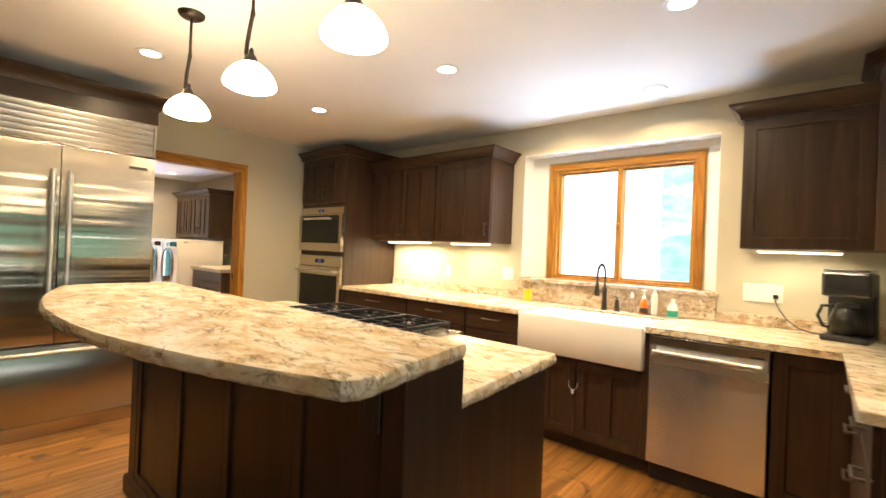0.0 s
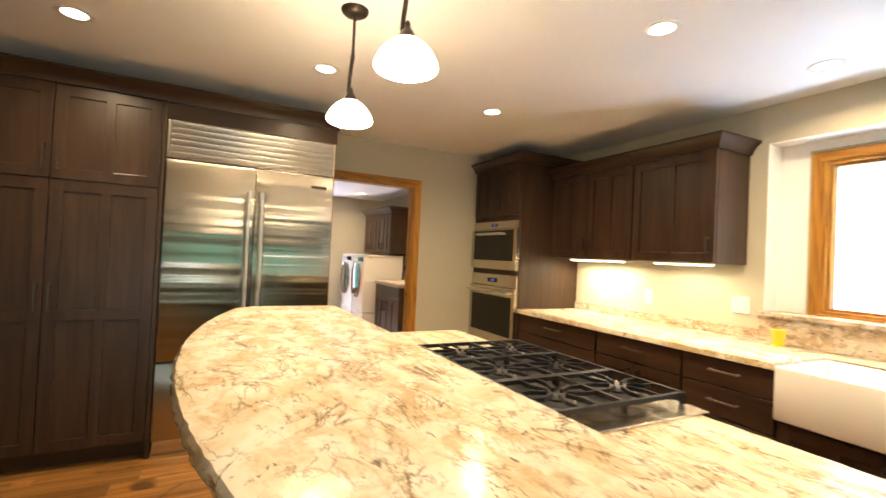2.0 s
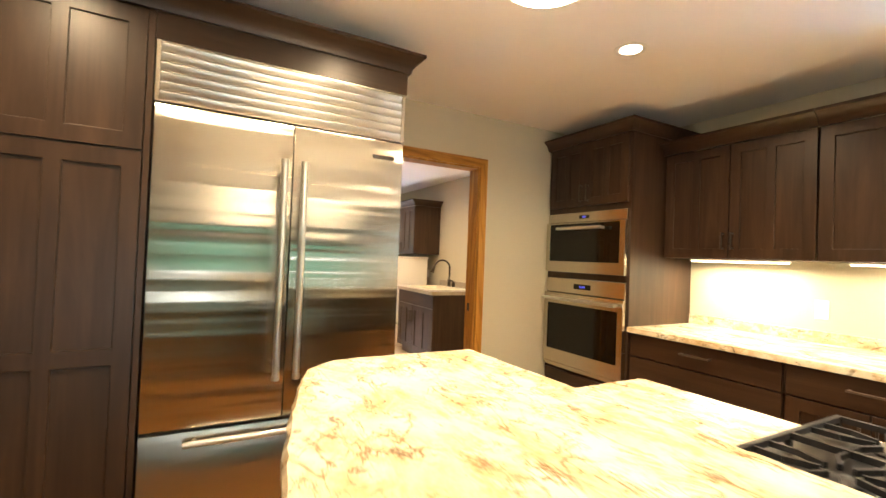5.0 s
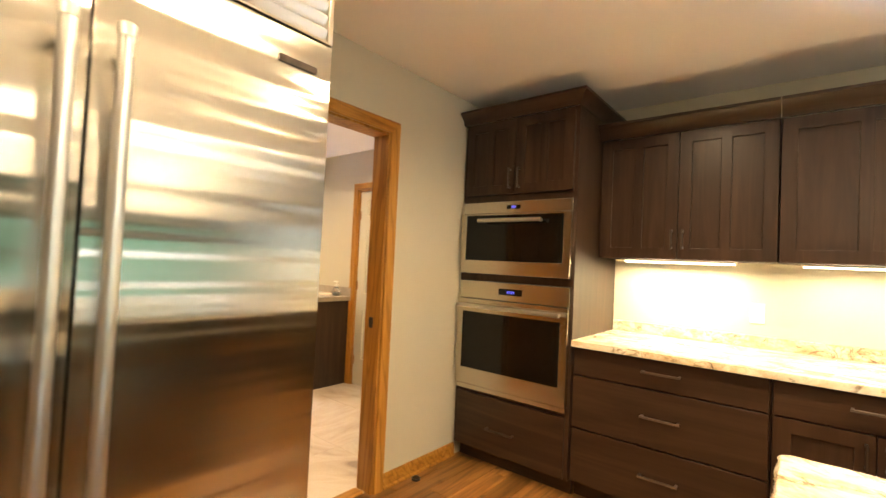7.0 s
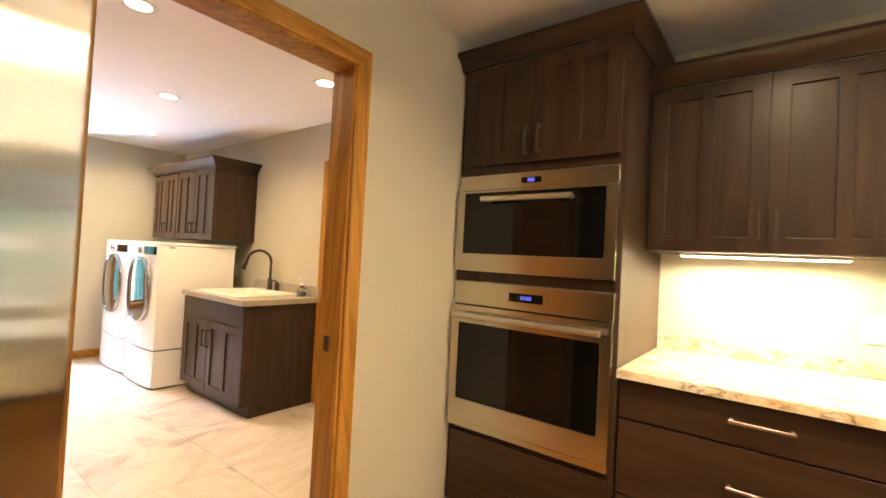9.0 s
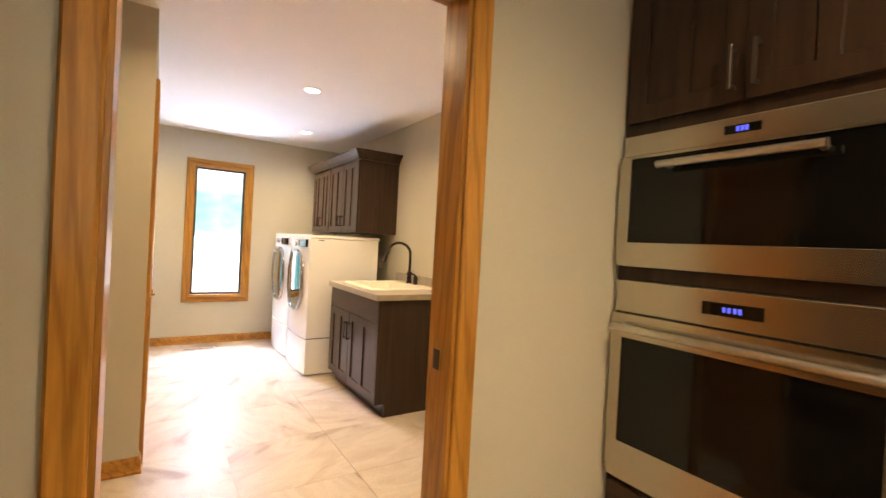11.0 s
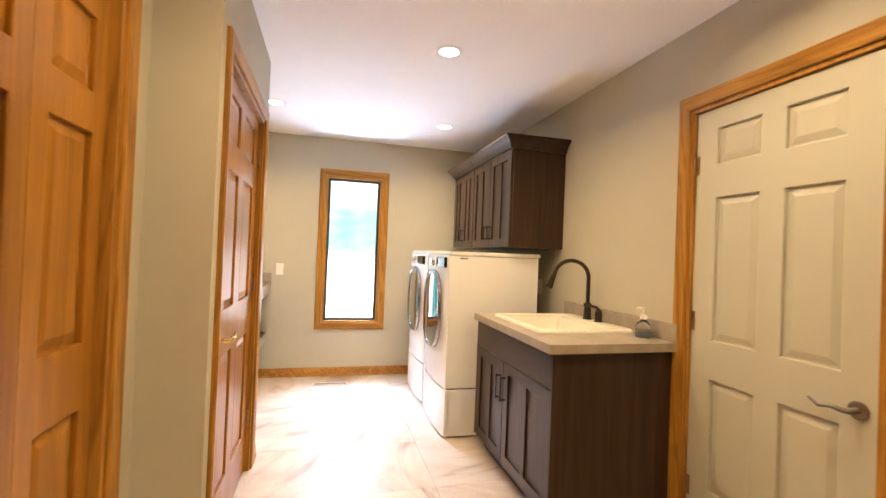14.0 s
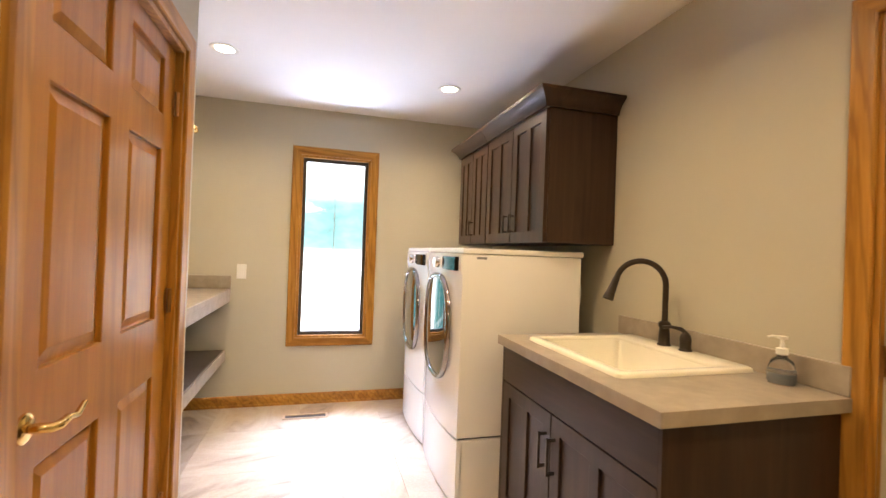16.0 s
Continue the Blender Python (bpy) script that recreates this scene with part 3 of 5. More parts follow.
def doorway_trim(name, m, w, h, depth, mats=(OAK, OAK_X), both=False, jamb=0.02, stops=True):
    """Casing on the local front face (y = 0), and jambs through the wall to y = depth."""
    ob = tagged(put(name, sweep([(w, 0), (w, h), (0, h), (0, 0)], CASING, lambda x, z, d: (x, -d, z)), mats[0], smooth=30), "", "", "", "structure")
    cross_grain(ob, mats[1])
    ob.matrix_world = m
    bm = pierced(-0.001, w + 0.001, -0.001, h + 0.001, [(jamb, w - jamb, -0.001, h - jamb)], -0.002, depth, 0.0015)
    jb = tagged(put(name + "_jamb", bm, mats[0]), "", "", "", "structure")
    if stops:
        st = part("stop", pierced(jamb, w - jamb, 0.0, h - jamb, [(jamb + 0.011, w - jamb - 0.011, 0.0, h - jamb - 0.011)], depth * 0.5, depth * 0.75), mats[0], jb)
    jb.matrix_world = m
    if both:
        o2 = tagged(put(name, sweep([(w, 0), (w, h), (0, h), (0, 0)], CASING, lambda x, z, d: (x, depth + d, z)), mats[0], smooth=30), "", "", "", "structure")
        cross_grain(o2, mats[1])
        o2.matrix_world = m
    return ob


doorway_trim("trim_doorway", pose(XW, DY0, 0, 0, 0, 90), DY1 - DY0, DZ, XW - IN, both=True, jamb=0.012, stops=False)
part("strike_plate", boxes((IN + 0.045, IN + 0.075, DY1 - 0.0225, DY1 - 0.019, 0.92, 0.98), bev=0.001), BRONZE)
tagged(bpy.data.objects["strike_plate"], "small bronze strike plate on the oak door jamb", "strike plate")


def baseboard(path):
    return structure("baseboard", sweep(path, BASE, lambda x, y, d: (x, y, d)), OAK_X, 30)


baseboard([(XW, DY1 + 0.07), (XW, 2.962)])
baseboard([(LXW, 0.62), (LXW, LYN)])
baseboard([(-5.885, 1.245), (-6.01, 1.245), (-6.01, 1.465), (-6.076, 1.465)])
baseboard([(-7.152, 1.465), (-7.24, 1.465), (-7.24, 0.62)])
baseboard([(IN, DY0 - 0.07), (IN, 1.25)])
baseboard([(-5.21, LYN), (IN, LYN), (IN, DY1 + 0.07)])


def window(name, m, w, h, depth, sashes, label, dark=False, trim=1.0):
    """A casement window in an opening w x h from local (0, 0); casing on the room side (y = 0), glass set back."""
    t = thing(name, m, label, "window")
    t["kind"] = "structure"
    cross_grain(part("window_frame", sweep([(0, 0), (w, 0), (w, h), (0, h)], [(o * trim, d) for o, d in CASING], lambda x, z, d: (x, -d, z), closed=True), OAK, t, smooth=30), OAK_X)
    part("jamb_liner", pierced(0, w, 0, h, [(0.018, w - 0.018, 0.018, h - 0.018)], 0, depth), OAK, t)
    sw = (w - 0.036) / sashes
    for k in range(sashes):
        a, b = 0.018 + sw * k, 0.018 + sw * (k + 1)
        s = 0.026 if dark else 0.017
        part("sash", pierced(a, b, 0.018, h - 0.018, [(a + s, b - s, 0.018 + s, h - 0.018 - s)], 0.035, 0.075, 0.003), RUBBER if dark else OAK, t)
        g = part("pane", boxes((a + s - 0.005, b - s + 0.005, 0.052, 0.056, 0.018 + s - 0.005, h - 0.018 - s + 0.005)), CLEAR, t)
        g.visible_shadow = False
    return t


win = window("window_1", pose(-1.532, 3.829, 1.105), 1.121, 0.95, 0.14, 2, "oak double casement window above the kitchen sink", trim=0.85)
part("mullion", boxes((0.5385, 0.5825, 0.004, 0.100, 0.018, 0.932), bev=0.003), OAK, win)
part("latch", boxes((0.553, 0.568, -0.016, 0.004, 0.40, 0.50), bev=0.002), BRASS, win, "brass casement latch")
lwin = window("window_2", pose(LXW, 1.82, 0.545, 0, 0, 90), 0.57, 1.51, 0.13, 1, "tall narrow oak window in the laundry", dark=True)
crk = part("crank", tube([(0.27, 0.02, 0.035), (0.28, 0.0, 0.05), (0.31, -0.005, 0.045), (0.34, -0.005, 0.03)], 0.006), RUBBER, lwin, "dark casement crank")
part("muntin", boxes((0.283, 0.287, 0.05, 0.06, 0.05, 1.46)), PLASTIC, lwin)
ewin = thing("window_3", pose(6.1, 3.5, 0.12, 0, 0, -90), "wide wall of oak-framed glass behind the kitchen", "window")
ewin["kind"] = "structure"
part("window_frame", sweep([(0, 0), (5.9, 0), (5.9, 1.9), (0, 1.9)], CASING, lambda x, z, d: (x, -d, z), closed=True), OAK_X, ewin, smooth=30)
for k in range(5):
    part("sash", pierced(k * 1.18, k * 1.18 + 1.18, 0, 1.9, [(k * 1.18 + 0.05, k * 1.18 + 1.13, 0.05, 1.85)], 0.03, 0.08, 0.003), OAK, ewin)

# ---- lamps ----


def downlight(x, y, watts, room):
    t = thing("recessed_light", pose(x, y, ZC), "round white recessed ceiling downlight, lit", "ceiling light", room)
    part("trim_ring", lathe([(0.052, -0.002), (0.066, -0.005), (0.078, -0.004), (0.082, 0.0), (0.052, 0.0)], 32, cap=False), PLASTIC, t, smooth=40)
    part("lens", lathe([(0.0005, -0.0025), (0.054, -0.0025), (0.054, -0.0005), (0.0005, -0.0005)], 32, cap=False), LENS, t)
    d = bpy.data.lights.new("downlight_lamp", "AREA")
    d.shape, d.size, d.energy, d.color, d.spread = "DISK", 0.10, watts, WARM, radians(150)
    lamp = new("downlight_lamp", d)
    lamp.matrix_world = pose(x, y, ZC - 0.012)


for x, y in ((-2.845, 1.015), (-2.925, 2.26), (-1.51, 2.25), (-0.194, 2.30), (-2.88, -0.18), (-1.305, 3.27), (-0.58, 3.30)):
    downlight(x, y, 16.0 if y < 3 else 11.0, "kitchen downlights")
# the lamp at (-5.41, 1.85) is unseen, added to brighten the bifold door
for x, y in ((-6.727, 2.475), (-8.03, 1.41), (-8.17, 2.83), (-5.41, 2.94), (-5.41, 1.85)):
    downlight(x, y, 10.5 if x > -6 else 14.0, "laundry downlights")


def pendant(x, y):
    t = thing("pendant_light", pose(x, y, ZC), "bronze pendant with a lit opal glass bell shade over the island", "pendant light", "pendants over the island")
    part("canopy", lathe([(0.004, -0.026), (0.045, -0.024), (0.058, -0.014), (0.062, -0.001), (0.004, -0.001)], 28), BRONZE, t, smooth=40)
    part("stem", tube([(0, 0, -0.02), (0, 0, -0.18), (0.002, 0, -0.212), (-0.006, 0, -0.227), (-0.024, 0, -0.27), (-0.040, 0, -0.32), (-0.046, 0, -0.36), (-0.038, 0, -0.382), (-0.018, 0, -0.388), (0, 0, -0.378), (0.012, 0, -0.362)],
                      [0.0065, 0.0065, 0.0085, 0.0085, 0.0085, 0.0085, 0.0085, 0.008, 0.007, 0.006, 0.004], 10), BRONZE, t, smooth=60)
    part("collar", lathe([(0.003, -0.206), (0.010, -0.208), (0.010, -0.220), (0.003, -0.222)], 14), BRONZE, t, smooth=40)
    part("socket_cap", lathe([(0.005, -0.352), (0.009, -0.362), (0.010, -0.375), (0.018, -0.384), (0.026, -0.398), (0.034, -0.414), (0.005, -0.416)], 20), BRONZE, t, smooth=50)
    prof = [(0.028, -0.412), (0.044, -0.419), (0.064, -0.434), (0.083, -0.456), (0.097, -0.481), (0.102, -0.498), (0.098, -0.508), (0.079, -0.517), (0.042, -0.522), (0.003, -0.523)]
    part("shade", lathe(prof, 36, cap=False), SHADE, t, "glowing opal glass bell shade", smooth=70)


for x in (-2.118, -1.455, -0.785):
    pendant(x, 0.988)


def under_light(x0, x1, y, z, watts, m=None):
    t = thing("under_cabinet_light", pose((x0 + x1) / 2, y, z), "slim lit strip light under a wall cabinet", "strip light", "under-cabinet lights")
    w = (x1 - x0) / 2
    part("housing", boxes((-w - 0.01, w + 0.01, -0.02, 0.02, -0.012, 0.0), bev=0.002), PLASTIC, t)
    part("diffuser", boxes((-w, w, -0.017, 0.017, -0.018, -0.0115), bev=0.002), STRIP, t)
    area_lamp("strip_lamp", pose((x0 + x1) / 2, y, z - 0.022), x1 - x0, 0.03, watts, (1.0, 0.84, 0.56), 170)


under_light(-3.31, -2.72, 3.47, 1.388, 12.0)
under_light(-2.42, -1.992, 3.47, 1.388, 4.0)
under_light(0.009, 0.385, 3.47, 1.388, 2.2)

# ---- kitchen: cabinets ----


def carcass(x0, x1, z0, z1, depth, t, toe=0.0, material=CAB):
    """Box of a cabinet behind its fronts (local y = 0.021 to depth), with a set-back toe board."""
    spec = [(x0, x1, 0.0215, depth, z0, z1)]
    part("body", boxes(*spec, bev=0.0015), material, t)
    if toe:
        part("toe_kick", boxes((x0 + 0.002, x1 - 0.002, 0.085, 0.10, 0.0, toe - 0.001)), CAB_X, t)


def slab_front(x0, x1, z0, z1, t, handle=True, hl=0.11, name="drawer", hx=None):
    d = part(name, boxes((x0 + 0.0018, x1 - 0.0018, 0.0, 0.021, z0 + 0.0018, z1 - 0.0018), bev=0.0022), CAB_X, t)
    if handle:
        part("handle", pull((x0 + x1) / 2 if hx is None else hx, (z0 + z1) / 2 + 0.01, hl, False), PULL, d, "pewter bar pull, toned lighter for reflected light")
    return d


def panel_front(x0, x1, z0, z1, t, cols=1, rails=(), hx=None, hz=None, hl=0.10, upright=True):
    d = shaker("door", x0 + 0.0018, x1 - 0.0018, z0 + 0.0018, z1 - 0.0018, t, CAB, cols, rails)
    if hx is not None:
        part("handle", pull(hx, hz, hl, upright), PEWTER, d, "dark pewter bar pull")
    return d


BASEM = pose(0, 2.98, 0)
t = thing("drawer_cabinet", BASEM @ pose(-2.98, 0, 0), "dark-stained wood cabinet with three flat drawers beside the ovens", "cabinet", "kitchen base cabinets")
carcass(-0.46, 0.46, 0.10, 0.864, 0.69, t, 0.10)
for z0, z1 in ((0.708, 0.862), (0.410, 0.704), (0.105, 0.406)):
    slab_front(-0.455, 0.455, z0, z1, t, hl=0.185, hx=0.01)
t = thing("base_cabinet", BASEM @ pose(-2.183, 0, 0), "dark-stained wood base cabinet with a drawer over two doors", "cabinet", "kitchen base cabinets")
carcass(-0.333, 0.333, 0.10, 0.864, 0.69, t, 0.10)
slab_front(-0.328, 0.328, 0.708, 0.862, t, hl=0.16)
panel_front(-0.328, -0.001, 0.105, 0.704, t, 1, (), -0.03, 0.62)
panel_front(0.001, 0.328, 0.105, 0.704, t, 1, (), 0.03, 0.62)
t = thing("drawer_cabinet", BASEM @ pose(-1.595, 0, 0), "narrow dark-stained wood drawer cabinet beside the sink", "cabinet", "kitchen base cabinets")
carcass(-0.249, 0.249, 0.10, 0.864, 0.69, t, 0.10)
for z0, z1 in ((0.708, 0.862), (0.540, 0.704), (0.325, 0.536), (0.105, 0.321)):
    slab_front(-0.244, 0.244, z0, z1, t, hl=0.16)
t = thing("sink_cabinet", BASEM @ pose(-0.909, 0, 0), "dark-stained wood sink cabinet with two paneled doors", "cabinet", "kitchen base cabinets")
carcass(-0.433, 0.449, 0.10, 0.622, 0.69, t, 0.10)
panel_front(-0.430, -0.001, 0.105, 0.615, t, 2, (), -0.03, 0.52)
panel_front(0.001, 0.415, 0.105, 0.615, t, 2, (), 0.03, 0.52)
part("filler", boxes((0.417, 0.448, 0.0, 0.021, 0.105, 0.862)), CAB, t)
t = thing("cabinet_lock", pose(-0.909, 2.944, 0.440), "small white child lock hooked over the sink cabinet pulls", "child lock")
part("strap", tube([(-0.030, -0.004, 0.040), (-0.030, -0.008, 0.012), (-0.010, -0.010, -0.008), (0.010, -0.010, -0.008), (0.030, -0.008, 0.012), (0.030, -0.004, 0.040)], 0.0022, 8), PLASTIC, t, smooth=60)
part("clasp", boxes((-0.008, 0.008, -0.015, -0.005, -0.036, -0.006), bev=0.003), PLASTIC, t)
t = thing("corner_cabinet", BASEM @ pose(0.276, 0, 0), "dark-stained wood corner base cabinet beside the dishwasher", "cabinet", "kitchen base cabinets")
carcass(-0.148, 0.16, 0.10, 0.864, 0.69, t, 0.10)
panel_front(-0.146, 0.155, 0.105, 0.862, t, 1)
t = thing("drawer_cabinet", pose(0.431, 2.52, 0, 0, 0, -90), "dark-stained wood drawer cabinet on the return run", "cabinet", "kitchen base cabinets")
carcass(-0.42, 0.62, 0.10, 0.864, 0.64, t, 0.10)
for z0, z1 in ((0.708, 0.862), (0.540, 0.704), (0.325, 0.536), (0.105, 0.321)):
    slab_front(-0.415, 0.10, z0, z1, t, hl=0.12)
    slab_front(0.104, 0.615, z0, z1, t, hl=0.12)

t = thing("oven_cabinet", pose(0, 2.965, 0), "tall dark-stained wood cabinet holding two built-in ovens", "cabinet")
part("body", pierced(-4.255, -3.442, 0.10, 2.265, [(-4.235, -3.462, 0.480, 1.20), (-4.235, -3.462, 1.248, 1.722)], 0.0, 0.70, 0.0015), CAB, t)
part("toe_kick", boxes((-4.25, -3.445, 0.07, 0.085, 0.0, 0.099)), CAB_X, t)
d = part("drawer", boxes((-4.233, -3.464, -0.02, 0.0, 0.108, 0.455), bev=0.002), CAB_X, t)
part("handle", pull(-3.88, 0.262, 0.20, False, -0.02), PEWTER, d, "dark pewter bar pull")
for a, b, hx in ((-4.233, -3.850, -3.88), (-3.848, -3.464, -3.815)):
    d = shaker("door", a, b, 1.768, 2.255, t, CAB, 2, (), y=-0.021)
    part("handle", pull(hx, 1.865, 0.13, True, -0.021), PEWTER, d, "dark pewter bar pull")
part("crown", crown([(-4.256, 0.0), (-4.256, -0.021), (-3.441, -0.021), (-3.441, 0.705)], 2.258, 1.05), CAB_X, t, smooth=30)


def upper_cabinet(m, x0, x1, z0, z1, depth, doors, label, crown_path=None, group="kitchen wall cabinets", hl=0.11):
    t = thing("wall_cabinet", m, label, "cabinet", group)
    carcass(x0, x1, z0, z1, depth, t)
    for a, b, cols, hx in doors:
        panel_front(a, b, z0 + 0.002, z1 - 0.006, t, cols, (), hx, z0 + 0.115, hl)
    if crown_path:
        part("crown", crown(crown_path, z1 - 0.004, 1.15), CAB_X, t, smooth=30)
    return t


UP = pose(0, 3.31, 0)
upper_cabinet(UP, -3.440, -2.522, 1.389, 2.132, 0.363, [(-3.425, -2.985, 2, -3.012), (-2.983, -2.525, 2, -2.955)], "dark-stained wood wall cabinet with two paneled doors",
              [(-3.440, 0.0), (-2.522, 0.0)])
upper_cabinet(UP, -2.518, -1.8808, 1.389, 2.132, 0.363, [(-2.515, -1.8837, 2, -1.9184)], "dark-stained wood wall cabinet with one wide paneled door",
              [(-2.518, 0.0), (-1.8808, 0.0), (-1.8808, 0.363)])
upper_cabinet(UP, -0.0734, 0.5062, 1.389, 2.155, 0.363, [(-0.0705, 0.5033, 1, None)], "dark-stained wood wall cabinet near the coffee maker",
              [(-0.0734, 0.363), (-0.0734, 0.0), (0.5062, 0.0)])
t = thing("corner_wall_cabinet", pose(0, 0, 0), "taller dark-stained diagonal corner wall cabinet", "cabinet", "kitchen wall cabinets")
part("body", slab([(0.5101, 3.31), (0.7043, 3.10), (1.0501, 3.10), (1.0501, 3.673), (0.5101, 3.673)], 1.389, 2.32), CAB, t)
part("door", boxes((0.0, 0.262, -0.021, 0.0, 1.392, 2.31), bev=0.002), CAB, t).matrix_world = pose(0.518, 3.299, 0, 0, 0, -46.3)
part("crown", crown([(0.5101, 3.673), (0.5101, 3.305), (0.7043, 3.095), (1.0482, 3.095)], 2.315, 1.1), CAB_X, t, smooth=30)

# pantry wall
PM = pose(-3.45, 0, 0, 0, 0, 90)
t = thing("pantry_cabinet", PM, "tall dark-stained wood pantry with four paneled doors beside the refrigerator", "cabinet")
carcass(-0.925, 0.150, 0.10, 2.262, 0.80, t, 0.10)
part("side_stile", boxes((0.150, 0.171, -0.002, 0.80, 0.0, 2.262), bev=0.001), CAB, t)
for a, b, hx in ((-0.915, -0.386, -0.415), (-0.383, 0.147, -0.352)):
    panel_front(a, b, 0.115, 1.690, t, 2, (0.905,), hx, 1.012, 0.165)
    panel_front(a, b, 1.697, 2.245, t, 2, (), hx, 1.82, 0.15)
t = thing("refrigerator_surround", PM, "dark-stained wood panel over and beside the refrigerator", "cabinet")
part("top_panel", boxes((0.172, 1.246, -0.002, 0.80, 2.142, 2.262), bev=0.0015), CAB_X, t)
part("side_panel", boxes((1.2365, 1.246, 0.06, 0.80, 0.0, 2.140), bev=0.0015), CAB, t)
structure("trim_crown", sweep([(-0.925, 0.0), (1.246, 0.0), (1.246, 0.80)], [(o * 1.15, d * 1.15) for o, d in CROWN], lambda x, y, d: (x, y, 2.250 + d)), CAB_X, 30).matrix_world = PM

# refrigerator
t = thing("refrigerator", PM, "large built-in stainless refrigerator with french doors and louvred grille", "refrigerator")
part("cabinet_shell", boxes((0.178, 1.234, 0.03, 0.78, 0.09, 2.137)), BLACK, t)
g = part("grille", pierced(0.178, 1.234, 1.897, 2.137, [(0.192, 1.220, 1.903, 2.131)], -0.008, 0.03, 0.0015), STEEL_FLAT, t)
sl = boxes((-0.514, 0.514, -0.002, 0.020, -0.0175, 0.0175), bev=0.005)
for k in range(6):
    if k == 0:
        s0 = part("slat", sl, STEEL_BAR, g, smooth=40)
        me0 = s0.data
    else:
        s0 = new("slat", me0)
        s0.parent = g
    s0.matrix_local = pose(0.706, 0.0, 1.922 + k * 0.0382, 22, 0, 0)
for a, b, hx in ((0.180, 0.7035, 0.664), (0.7075, 1.232, 0.748)):
    d = part("door", boxes((a, b, -0.012, 0.03, 0.602, 1.889), bev=0.004), STEEL, t, smooth=40)
    h = part("handle", tube([(hx, -0.060, 0.785), (hx, -0.060, 1.715)], 0.0145, 16), STEEL_BAR, d, "long tubular steel handle", smooth=50)
    part("post", tube([(hx, -0.060, 0.83), (hx, -0.010, 0.83)], 0.010, 10), STEEL_BAR, h)
    part("post", tube([(hx, -0.060, 1.67), (hx, -0.010, 1.67)], 0.010, 10), STEEL_BAR, h)
    part("end_cap", lathe([(0.0165, 1.700), (0.0165, 1.722), (0.012, 1.726), (0.001, 1.726)], 16, (hx, -0.060, 0)), STEEL_BAR, h)
    part("end_cap", lathe([(0.001, 0.774), (0.012, 0.774), (0.0165, 0.778), (0.0165, 0.800)], 16, (hx, -0.060, 0)), STEEL_BAR, h)
d = part("drawer", boxes((0.180, 1.232, -0.012, 0.03, 0.105, 0.590), bev=0.004), STEEL_LOW, t, smooth=40)
h = part("handle", tube([(0.33, -0.058, 0.555), (1.08, -0.058, 0.555)], 0.0135, 16), STEEL_BAR, d, smooth=50)
for x in (0.37, 1.04):
    part("post", tube([(x, -0.058, 0.555), (x, -0.010, 0.555)], 0.009, 10), STEEL_BAR, h)
part("toe_grille", boxes((0.182, 1.230, 0.03, 0.045, 0.0, 0.098)), STEEL_FLAT, t)
part("badge", boxes((1.075, 1.185, -0.0155, -0.011, 1.798, 1.816), bev=0.001), PEWTER, t, "small metal badge")

# door stop by the baseboard
t = thing("door_stop", pose(-4.198, 2.53, 0.0), "small dark bronze dome door stop on the floor", "door stop")
part("dome", lathe([(0.002, 0.0005), (0.026, 0.0005), (0.026, 0.008), (0.022, 0.018), (0.012, 0.024), (0.002, 0.025)], 20), BRONZE, t, smooth=40)
part("bumper", lathe([(0.015, 0.008), (0.0275, 0.008), (0.0275, 0.014), (0.015, 0.014)], 20), BLACK, t)

# ovens


def wall_oven(z0, z1, name, label, speed):
    m = pose(-3.848, 2.945, 0)
    t = thing(name, m, label, "oven")
    w = 0.392
    part("chassis", boxes((-0.37, 0.37, 0.02, 0.56, z0 + 0.01, z1 - 0.01)), BLACK, t)
    ch = 0.075 if speed else 0.115
    p = part("control_panel", boxes((-w, w, -0.004, 0.018, z1 - ch, z1), bev=0.003), STEEL_FLAT, t)
    dsp = part("display", boxes((-0.085, 0.085, -0.0055, -0.003, z1 - ch / 2 - 0.020, z1 - ch / 2 + 0.020) if not speed else (-0.05, 0.05, -0.0055, -0.003, z1 - ch / 2 - 0.013, z1 - ch / 2 + 0.013), bev=0.001), OVENGLASS, p, "black glass display")
    part("digits", boxes(*[(x - 0.004, x + 0.004, -0.0062, -0.0052, z1 - ch / 2 - 0.008, z1 - ch / 2 + 0.008) for x in ((-0.02, -0.006, 0.010, 0.024) if not speed else (-0.012, 0.0, 0.012))]), BLUE_LED, t, "blue lit clock digits")
    dz1 = z1 - ch - 0.004
    dz0 = z0 + (0.0 if speed else 0.035)
    fr = 0.045
    lo = 0.085 if speed else 0.105
    hi = 0.01 if speed else 0.085
    d = part("door", pierced(-w, w, dz0, dz1, [(-w + fr, w - fr, dz0 + lo, dz1 - hi)], -0.022, 0.018, 0.0015), STEEL_FLAT, t)
    part("glass", boxes((-w + fr, w - fr, -0.017, 0.010, dz0 + lo, dz1 - hi)), OVENGLASS, d, "dark oven glass")
    part("inner_window", boxes((-0.19, 0.19, -0.0178, -0.0165, dz0 + lo + 0.045, dz1 - hi - 0.06)), plain("oven_mesh", (0.006, 0.005, 0.004), 0.10, 0, 0.2, 40, spec=0.35), d)
    hz = dz1 - (0.048 if speed else 0.042)
    hl = 0.222 if speed else w - 0.032
    h = part("handle", tube([(-hl, -0.070, hz), (hl, -0.070, hz)], 0.0125, 16), STEEL_BAR, d, "tubular steel handle", smooth=50)
    for x in (-hl + 0.02, hl - 0.02):
        part("post", tube([(x, -0.070, hz), (x, -0.018, hz)], 0.010, 10), STEEL_BAR, h)
    if not speed:
        part("vent_trim", boxes((-w, w, -0.012, 0.018, z0, z0 + 0.030), bev=0.003), STEEL_FLAT, t)
    return t


